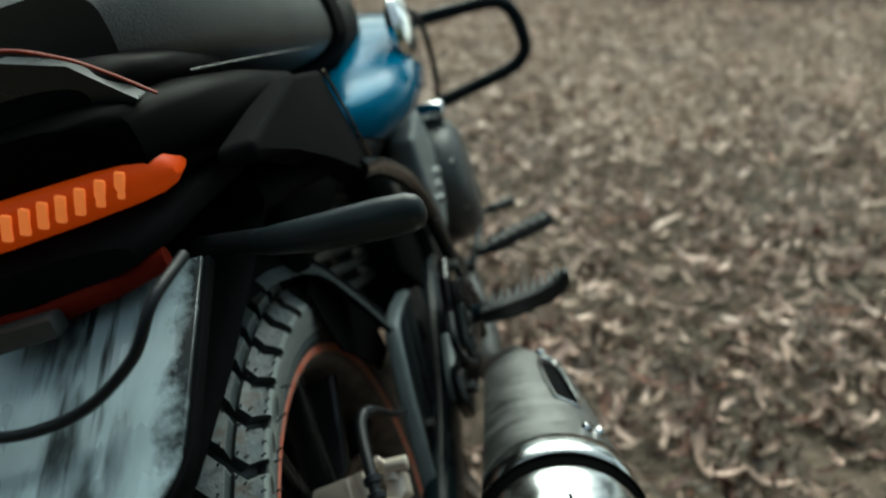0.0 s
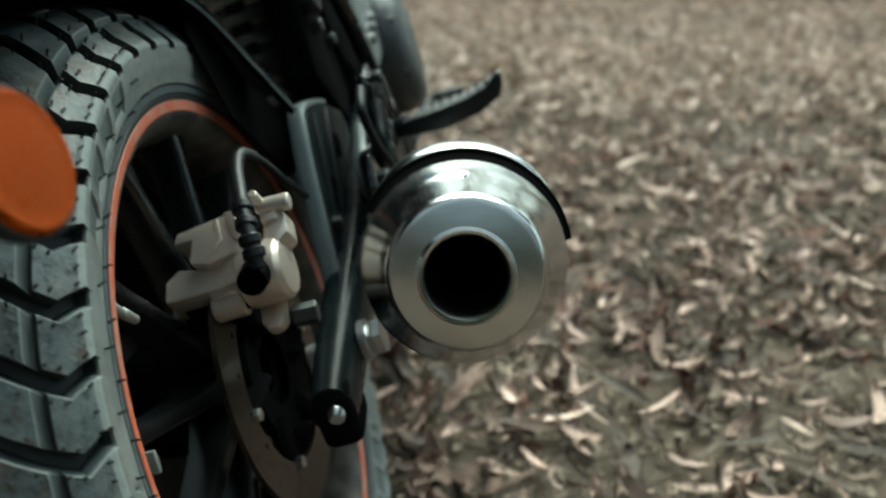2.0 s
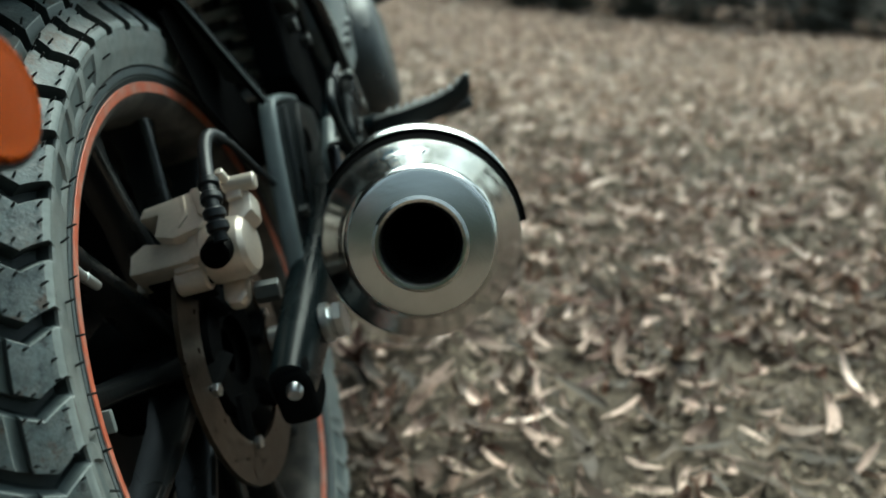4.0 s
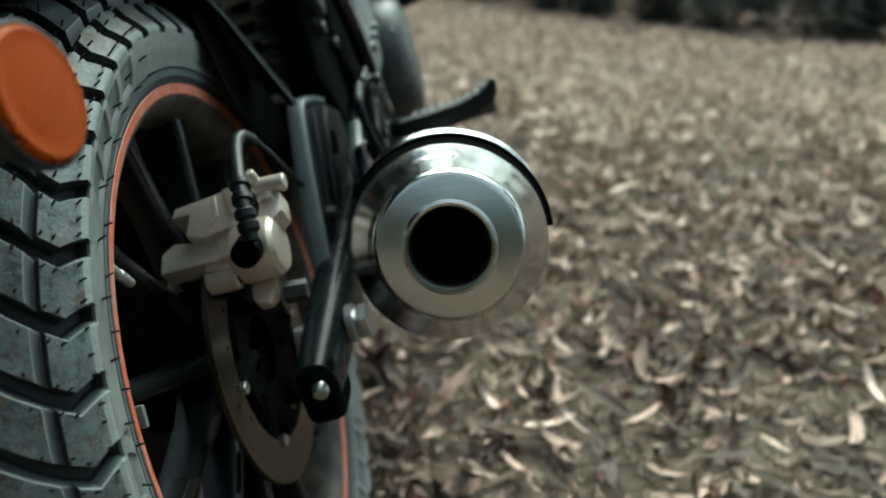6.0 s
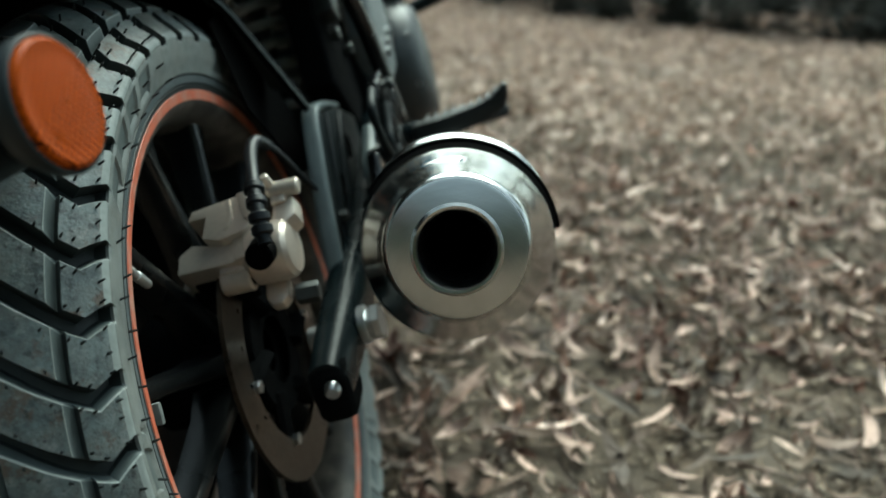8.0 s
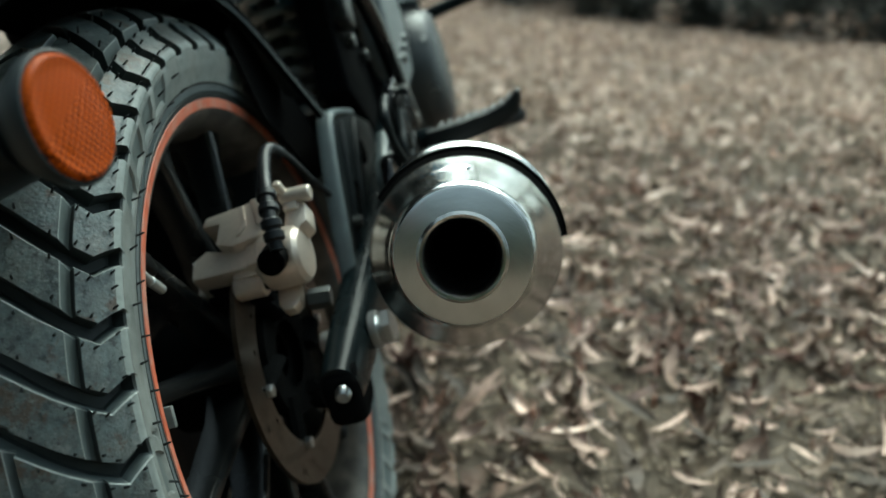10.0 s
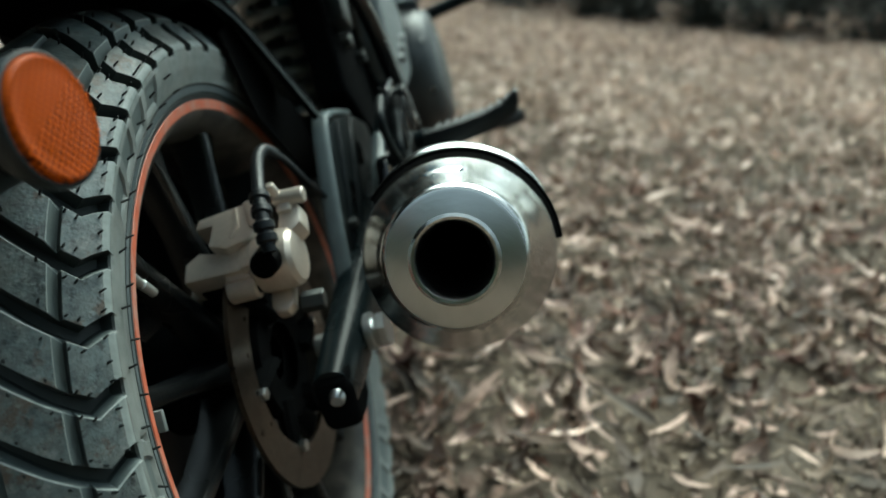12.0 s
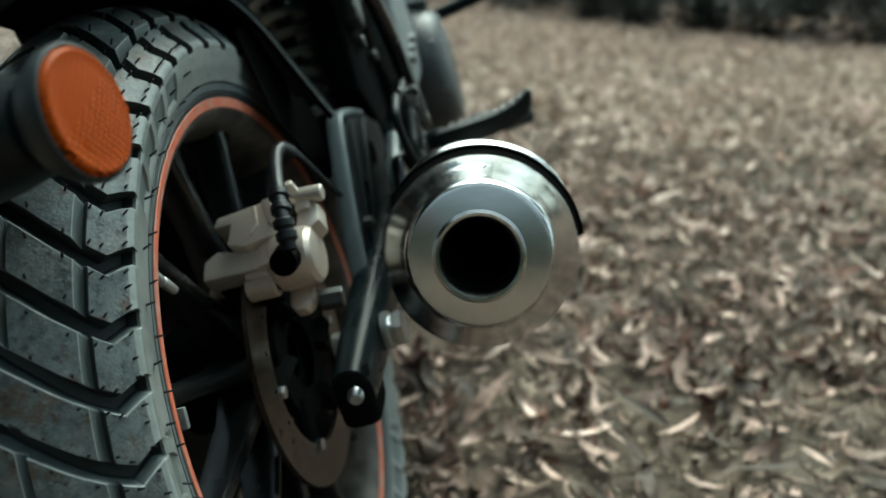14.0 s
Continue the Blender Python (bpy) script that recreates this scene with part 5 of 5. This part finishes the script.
secs = [rounded(0, y, z, w, 0.022, 3.0, 24, 0.012) for y, z, w in ((0.10, 0.392, 0.21), (0.0, 0.386, 0.208), (-0.08, 0.366, 0.204), (-0.15, 0.344, 0.194), (-0.22, 0.322, 0.172), (-0.268, 0.306, 0.140), (-0.276, 0.302, 0.10))]
loft(bm, secs)
guard = part("rear_mudguard", bm, MATTE, bike, "muddy matte black rear mudguard")

# ---- side panel, seat, tail
PANEL = [(-0.100, 0.446), (-0.095, 0.458), (0.05, 0.464), (0.14, 0.446), (0.19, 0.345), (0.205, 0.318), (0.165, 0.330), (0.07, 0.392), (-0.02, 0.425)]
bm = B()
slab(bm, PANEL, 0.122, 0.149, 0.006, 3)
side_panel = part("side_panel", bm, MATTE, bike, "black side panel under the seat")
bm = B()
slab(bm, PANEL, -0.149, -0.122, 0.006, 3)
part("side_panel", bm, MATTE, bike, "black side panel under the seat")
bm = B()
tube(bm, [(0.151, 0.142, 0.444), (0.151, 0.168, 0.395), (0.151, 0.192, 0.345), (0.151, 0.208, 0.320)], 0.0018, 6, 4)
part("panel_edge", bm, DISC, side_panel, "bronze edge trim")

bm = B()
secs = []
for y, w, z0, z1 in ((-0.035, 0.14, 0.505, 0.575), (0.0, 0.19, 0.490, 0.590), (0.08, 0.235, 0.470, 0.575), (0.18, 0.268, 0.446, 0.545), (0.27, 0.286, 0.430, 0.520), (0.33, 0.288, 0.420, 0.505), (0.42, 0.250, 0.415, 0.485), (0.52, 0.190, 0.415, 0.470)):
    secs.append(rounded(0, y, (z0 + z1) / 2, w, z1 - z0, 3.4, 32))
loft(bm, secs)
seat = part("seat", bm, LEATHER, bike, "dark grey vinyl seat with a strap")
bm = B()
secs = []
for y, w, z0, z1 in ((0.290, 0.290, 0.424, 0.520), (0.294, 0.298, 0.421, 0.524), (0.336, 0.300, 0.414, 0.513), (0.340, 0.292, 0.416, 0.508)):
    secs.append(rounded(0, y, (z0 + z1) / 2, w, z1 - z0, 3.4, 32))
loft(bm, secs)
part("seat_strap", bm, MATTE, seat, "grey webbing strap")
bm = B()
tube(bm, [(0.095, -0.02, 0.500), (0.118, 0.06, 0.484), (0.126, 0.16, 0.466), (0.129, 0.255, 0.450)], 0.0011, 6, 6)
part("seat_piping", bm, LEATHER, seat)

bm = B()
secs = []
for y, w, z0, z1 in ((-0.132, 0.13, 0.484, 0.508), (-0.120, 0.19, 0.452, 0.512), (-0.09, 0.215, 0.442, 0.512), (-0.04, 0.245, 0.435, 0.505), (0.04, 0.262, 0.430, 0.488), (0.12, 0.262, 0.425, 0.465)):
    secs.append(rounded(0, y, (z0 + z1) / 2, w, z1 - z0, 3.6, 32))
loft(bm, secs)
tail = part("tail_fairing", bm, GLOSS, bike, "gloss black tail fairing with orange pinstripes")
bm = B()
tube(bm, [(-0.020, -0.104, 0.556), (0.034, -0.105, 0.553), (0.068, -0.105, 0.538), (0.089, -0.104, 0.522), (0.109, -0.100, 0.502)], 0.0024, 8, 6, 0.0016, 0.6)
part("pinstripe", bm, STRIPE, tail, "orange pinstripe")
SMOKE = material("smoked_panel", (0.010, 0.013, 0.012), 0.3, spread=0.15, bump=0.02, gloss=0.4)
bm = B()
loft(bm, [rounded(0, y, z, w, h, 2.6, 32) for y, z, w, h in ((-0.115, 0.505, 0.10, 0.018), (-0.100, 0.513, 0.160, 0.036), (-0.080, 0.515, 0.188, 0.044), (-0.02, 0.505, 0.200, 0.044), (0.05, 0.490, 0.20, 0.04))])
part("tail_cowl", bm, GLOSS, tail, "gloss black cowl")
bm = B()
front = [(-0.03, 0.550), (0.028, 0.548), (0.068, 0.533), (0.098, 0.503), (0.066, 0.494), (0.020, 0.505), (-0.03, 0.51)]
loft(bm, [[(u, -0.104, v) for u, v in front], [(u * 0.98, -0.085, v) for u, v in front]])
part("smoked_panel", bm, SMOKE, tail, "smoked dark grey panel")


def bar_section(x, y, z, h, d, n=14):
    return [(x, y + 0.5 * d * math.cos(2 * math.pi * i / n), z + 0.5 * h * math.sin(2 * math.pi * i / n)) for i in range(n)]


bm = B()
loft(bm, [bar_section(x, y, z, h, 0.022) for x, y, z, h in ((-0.100, -0.104, 0.457, 0.008), (-0.090, -0.112, 0.460, 0.019), (-0.05, -0.130, 0.463, 0.027), (0.0, -0.136, 0.464, 0.029), (0.05, -0.130, 0.463, 0.027), (0.080, -0.120, 0.462, 0.0265), (0.092, -0.113, 0.461, 0.0245), (0.099, -0.107, 0.460, 0.019), (0.103, -0.103, 0.459, 0.008))])
lamp = part("tail_light", bm, TAIL, bike, "lit orange-red LED tail light bar")
for k in range(15):
    x = -0.077 + 0.0110 * k
    yc = float(np.interp(abs(x), [0, 0.05, 0.08, 0.092], [-0.136, -0.130, -0.119, -0.111]))
    bm = B()
    box(bm, (x, yc - 0.0106, 0.4645), (0.0062, 0.0040, 0.0165), (0, 26, 0), 0.0016, 2)
    part("led", bm, LED, lamp)
bm = B()
loft(bm, [rounded(0, y, z, w, h, 3.0, 24) for y, z, w, h in ((-0.150, 0.428, 0.15, 0.022), (-0.130, 0.432, 0.19, 0.030), (-0.09, 0.434, 0.205, 0.036), (-0.02, 0.432, 0.22, 0.04))])
tray = part("tail_underside", bm, MATTE, bike, "matte black tail underside")
bm = B()
loft(bm, [bar_section(x, y, z, 0.014, 0.010) for x, y, z in ((-0.06, -0.140, 0.412), (0, -0.152, 0.409), (0.05, -0.148, 0.412), (0.086, -0.138, 0.417))])
part("red_reflector", bm, RED, tray, "dark red reflector strip")
bm = B()
box(bm, (0, -0.164, 0.408), (0.045, 0.016, 0.014), (0, 0, 0), 0.004, 2)
part("tail_lamp_cover", bm, ALLOY, tray, "small grey lamp cover")

# ---- tail panel, reflector and wire
TOP, LOW = Vector((0, -0.121, 0.405)), Vector((0, -0.276, 0.335))
SLOPE = math.degrees(math.atan2((TOP - LOW).z, (TOP - LOW).y)) - 90
MID = (TOP + LOW) / 2
pm = pose(0, MID.y, MID.z, SLOPE, 0, 0)


def sheet(w, h, corner, y0, y1, bevel):
    """A thin upright sheet with round lower corners."""
    pts = [(0.5 * w, 0.5 * h), (-0.5 * w, 0.5 * h)]
    for sx, a0 in ((-1, 180), (1, 270)):
        for k in range(9):
            a = radians(a0 + 11.25 * k)
            pts.append((sx * (0.5 * w - corner) + corner * math.cos(a), -0.5 * h + corner + corner * math.sin(a)))
    bm = slab(B(), pts, -y1, -y0, bevel, 2)
    bm.transform(Matrix(((0, 1, 0, 0), (-1, 0, 0, 0), (0, 0, 1, 0), (0, 0, 0, 1))))
    return bm


bm = sheet(0.202, 0.176, 0.046, 0.002, 0.010, 0.002)
bm.transform(pm)
tube(bm, [(0, -0.09, 0.395), (0, -0.13, 0.378), (0, -0.19, 0.356)], 0.03, 12, 4, None, 0.4)
holder = part("panel_holder", bm, MATTE, bike, "matte black holder with a polished tail panel")
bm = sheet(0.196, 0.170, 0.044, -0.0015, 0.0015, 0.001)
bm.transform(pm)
part("mirror_panel", bm, MIRROR_BLACK, holder, "polished blue-black panel that mirrors the sky, tree reflections painted in")
bm = B()
tube(bm, [(0.110, -0.165, 0.425), (0.100, -0.200, 0.418), (0.082, -0.215, 0.396), (0.042, -0.222, 0.378), (-0.010, -0.222, 0.380), (-0.07, -0.20, 0.40)], 0.0034, 10, 8)
part("wire", bm, HOSE, holder, "black sheathed wire hanging across the panel")
bm = B()
tube(bm, [(0.0, -0.268, 0.270), (0.05, -0.280, 0.262), (0.085, -0.291, 0.262), (0.112, -0.295, 0.262)], 0.044, 14, 6, 0.025, 0.8)
box(bm, (0.0, -0.268, 0.286), (0.12, 0.016, 0.05), (-30, 0, 0), 0.004, 2)
part("reflector_arm", bm, PRESSED, holder, "satin black plastic reflector arm")
RC, RN = Vector((0.1255, -0.295, 0.2615)), Vector((0.995, -0.09, -0.01))
rm = axis_matrix(RC, RN)
bm = B()
lathe(bm, [(-0.014, 0.0001), (-0.014, 0.022), (-0.004, 0.0282), (0.0012, 0.0288), (0.0028, 0.0284), (0.0032, 0.0274), (0.0020, 0.0264)], rm, 48)
part("reflector_cup", bm, STRUT, holder)
grid_relief(AMBER, 0.33)
bm = B()
uvl = bm.loops.layers.uv.new("UVMap")
lathe(bm, [(0.0008, 0.0266), (0.0036, 0.0262), (0.0050, 0.0252), (0.0054, 0.0243), (0.0052, 0.0238), (0.0058, 0.018), (0.0061, 0.009), (0.0062, 0.0005)], rm, 48)
inv = rm.inverted()
for f in bm.faces:
    for lp in f.loops:
        q = inv @ lp.vert.co
        lp[uvl].uv = (q.x / 0.029, q.y / 0.029)
part("side_reflector", bm, AMBER, holder, "round amber reflector with fine ribs", 60)

# ---- turn indicator on its stalk
bm = B()
tube(bm, [(0.080, -0.085, 0.398), (0.105, -0.095, 0.398), (0.135, -0.108, 0.398)], 0.008, 12, 4)
turn = part("turn_indicator", bm, PEG_RUBBER, bike, "black turn indicator pod on a rubber stalk")
bm = B()
secs = []
for x, y, h, d in ((0.122, -0.104, 0.014, 0.013), (0.135, -0.110, 0.018, 0.017), (0.170, -0.122, 0.023, 0.021), (0.212, -0.130, 0.025, 0.023), (0.230, -0.133, 0.0235, 0.021), (0.236, -0.134, 0.019, 0.016), (0.2385, -0.134, 0.012, 0.010), (0.2395, -0.134, 0.004, 0.003)):
    secs.append(bar_section(x, y, 0.398, h, d, 28))
loft(bm, secs)
part("indicator_pod", bm, WRAP, turn)
bm = B()
tube(bm, [(-0.080, -0.085, 0.398), (-0.15, -0.11, 0.398), (-0.235, -0.133, 0.398)], 0.011, 12, 4, 0.017)
part("indicator_pod", bm, SATIN, turn)

# ---- tank, engine, crash guard
bm = B()
secs = []
for y, w, z0, z1 in ((0.235, 0.20, 0.335, 0.385), (0.28, 0.310, 0.312, 0.398), (0.34, 0.366, 0.300, 0.402), (0.42, 0.386, 0.288, 0.404), (0.54, 0.386, 0.282, 0.408), (0.68, 0.366, 0.275, 0.412), (0.82, 0.32, 0.285, 0.405), (0.96, 0.20, 0.32, 0.39)):
    secs.append(rounded(0, y, (z0 + z1) / 2, w, z1 - z0, 2.6, 32))
loft(bm, secs)
tank = part("fuel_tank", bm, BLUE, bike, "metallic blue fuel tank", 50)
bm = B()
secs = []
for s, w, h in ((0.0, 0.05, 0.06), (0.012, 0.085, 0.115), (0.022, 0.080, 0.11), (0.030, 0.05, 0.07)):
    secs.append([(0.168 + s, 0.53 + 0.5 * w * math.cos(2 * math.pi * i / 24) * 1.3, 0.395 + 0.5 * h * math.sin(2 * math.pi * i / 24)) for i in range(24)])
loft(bm, secs)
part("tank_shroud", bm, CHROME, tank, "silver shroud on the tank side")
bm = B()
loft(bm, [rounded(0, y, 0.415, w, h, 2.6, 24) for y, w, h in ((0.34, 0.16, 0.05), (0.40, 0.23, 0.08), (0.60, 0.24, 0.10), (0.80, 0.18, 0.08), (0.90, 0.10, 0.05))])
part("tank_console", bm, GLOSS, tank, "black console on top of the tank")
bm = B()
tube(bm, [(0.17, 0.62, 0.42), (0.19, 0.72, 0.38), (0.185, 0.80, 0.30), (0.17, 0.84, 0.22)], 0.0045, 8, 6)
part("cable", bm, HOSE, tank, "black cable")

bm = B()
box(bm, (0.0, 0.66, 0.10), (0.26, 0.36, 0.22), (0, 0, 0), 0.03, 3)
box(bm, (0.0, 0.78, 0.26), (0.20, 0.18, 0.20), (-18, 0, 0), 0.02, 3)
engine = part("engine", bm, DARK_ALLOY, bike, "dark grey engine block with alloy covers")
bm = B()
lathe(bm, [(-0.06, 0.100), (0.0, 0.104), (0.022, 0.098), (0.036, 0.082), (0.040, 0.060), (0.042, 0.0001)], axis_matrix((0.155, 0.70, 0.115), (1, 0, 0)), 40)
part("clutch_cover", bm, DARK_CASE, engine, "round dark clutch cover")
for k in range(8):
    a = 2 * math.pi * k / 8 + 0.2
    bm = B()
    rod(bm, (0.165, 0.70 + 0.093 * math.cos(a), 0.115 + 0.093 * math.sin(a)), (0.182, 0.70 + 0.093 * math.cos(a), 0.115 + 0.093 * math.sin(a)), 0.006, 6)
    part("cover_bolt", bm, ZINC, engine)
bm = B()
slab(bm, [(0.46, 0.27), (0.60, 0.275), (0.64, 0.20), (0.58, 0.13), (0.47, 0.12), (0.44, 0.20)], 0.12, 0.158, 0.010, 3)
part("sprocket_side_cover", bm, GREY_CASE, engine, "grey cast side cover")
bm = B()
for k in range(3):
    rod(bm, (0.152, 0.49 + 0.03 * k, 0.165 + 0.01 * k), (0.166, 0.49 + 0.03 * k, 0.165 + 0.01 * k), 0.007, 6)
part("cover_screws", bm, ZINC, engine)
bm = B()
rod(bm, (0.12, 0.70, 0.235), (0.185, 0.70, 0.230), 0.018, 18, None, 0.003)
part("oil_filler", bm, CHROME, engine, "bright filler cap")
for k in range(6):
    bm = B()
    box(bm, (0.0, 0.80 - 0.006 * k, 0.225 + 0.022 * k), (0.225, 0.20, 0.006), (-18, 0, 0), 0.002, 1)
    part("cooling_fin", bm, ALLOY, engine)

bm = B()
tube(bm, [(0.110, 0.955, 0.335), (0.150, 0.95, 0.341), (0.240, 0.95, 0.336), (0.312, 0.95, 0.328), (0.338, 0.95, 0.300), (0.345, 0.95, 0.255), (0.338, 0.95, 0.222), (0.307, 0.95, 0.202), (0.230, 0.95, 0.190), (0.134, 0.95, 0.176), (0.09, 0.94, 0.170)], 0.0125, 14, 6)
tube(bm, [(-0.110, 0.955, 0.335), (-0.312, 0.95, 0.328), (-0.345, 0.95, 0.255), (-0.307, 0.95, 0.202), (-0.09, 0.94, 0.170)], 0.0125, 14, 6)
crash = part("crash_guard", bm, SATIN, bike, "black tubular crash guard")
bm = B()
box(bm, (0, 0.94, 0.255), (0.20, 0.03, 0.20), (0, 0, 0), 0.01, 2)
part("guard_clamp", bm, MATTE, crash)

# ---------------------------------------------------------------- trees round the clearing
CANOPY = island_material("canopy_leaf", (0.022, 0.034, 0.012), (0.075, 0.095, 0.040), 0.6, 0.0, 3)


def tree(height, spread, seed, low=0.30):
    g = np.random.default_rng(seed)
    ob = new("tree")
    tagged(ob, "tall broad tree out of view, brown bark and dark green crown", "tree", group="trees round the clearing")
    bm = B()
    tube(bm, [(0, 0, -0.05), (0.05, 0.03, 0.25 * height), (-0.06, 0.05, 0.5 * height), (0.04, 0, 0.8 * height)], 0.17, 10, 6, 0.05)
    tips = []
    for k in range(9):
        a, z = 2.4 * k + g.uniform(-0.3, 0.3), height * g.uniform(low, 0.75)
        e = spread * g.uniform(0.55, 1.0)
        tip = (e * math.cos(a), e * math.sin(a), z + height * g.uniform(0.08, 0.25))
        tube(bm, [(0, 0, z), (0.5 * tip[0], 0.5 * tip[1], z + 0.35 * (tip[2] - z)), tip], 0.06, 6, 4, 0.015)
        tips.append(tip)
    part("trunk", bm, BARK, ob)
    tips.append((0, 0, 0.92 * height))
    tips = np.array(tips)
    centres = tips[g.integers(0, len(tips), 46)] * g.uniform(0.6, 1.05, (46, 1)) ** [1, 1, 0.3] + g.normal(0, 0.35, (46, 3))
    n = 3200
    c = centres[g.integers(0, 46, n)] + g.normal(0, 0.38, (n, 3))
    h = g.normal(0, 1, (n, 3))
    h /= np.linalg.norm(h, axis=1)[:, None]
    s = np.cross(h, g.normal(0, 1, (n, 3)))
    s /= np.linalg.norm(s, axis=1)[:, None]
    L = g.uniform(0.10, 0.20, n)[:, None]
    co = np.stack([c - h * L, c + s * L * 0.5, c + h * L, c - s * L * 0.5], 1).reshape(-1, 3)
    grid_object("crown", co, np.arange(4 * n).reshape(-1, 4), CANOPY, ob, "", 180)
    return ob


# All unseen: the left trees follow reflections, the rest only block low sky.
kinds = [tree(6.5, 2.4, 3), tree(8.0, 2.9, 11)]
screen_trees = [tree(2.9, 1.9, 31, 0.06), tree(3.3, 2.0, 37, 0.06)]
high_tree = tree(11.5, 2.8, 21, 0.52)
high_tree.matrix_world = pose(-5.8, 1.6, 0)
spots = [(-8.0, -0.6), (-9.4, 1.6), (-8.0, 6.0), (9.6, 8.8), (-5.0, 13.5), (0.5, 15.5), (5.5, 13.5), (-4.2, -7.6), (0.0, -8.0), (4.2, -7.4), (8.2, -5.0), (-2.2, -10.5), (2.2, -10.8), (11.0, 0.5), (-8.4, -9.0)]
for i, (tx, ty) in enumerate(spots):
    m = pose(tx, ty, 0, 0, 0, 77 * i)
    if i < 2:
        kinds[i].matrix_world = m
    else:
        copy_thing(kinds[i % 2], m)
# Unseen low trees, added behind to darken what the muffler reflects.
for i, (tx, ty) in enumerate(((-4.6, -6.0), (-1.4, -6.6), (1.7, -6.4), (4.9, -5.6), (-7.6, -4.4), (7.8, -3.4), (0.2, -7.6), (3.4, -7.4))):
    m = pose(tx, ty, 0, 0, 0, 50 * i)
    if i < 2:
        screen_trees[i].matrix_world = m
    else:
        copy_thing(screen_trees[i % 2], m)
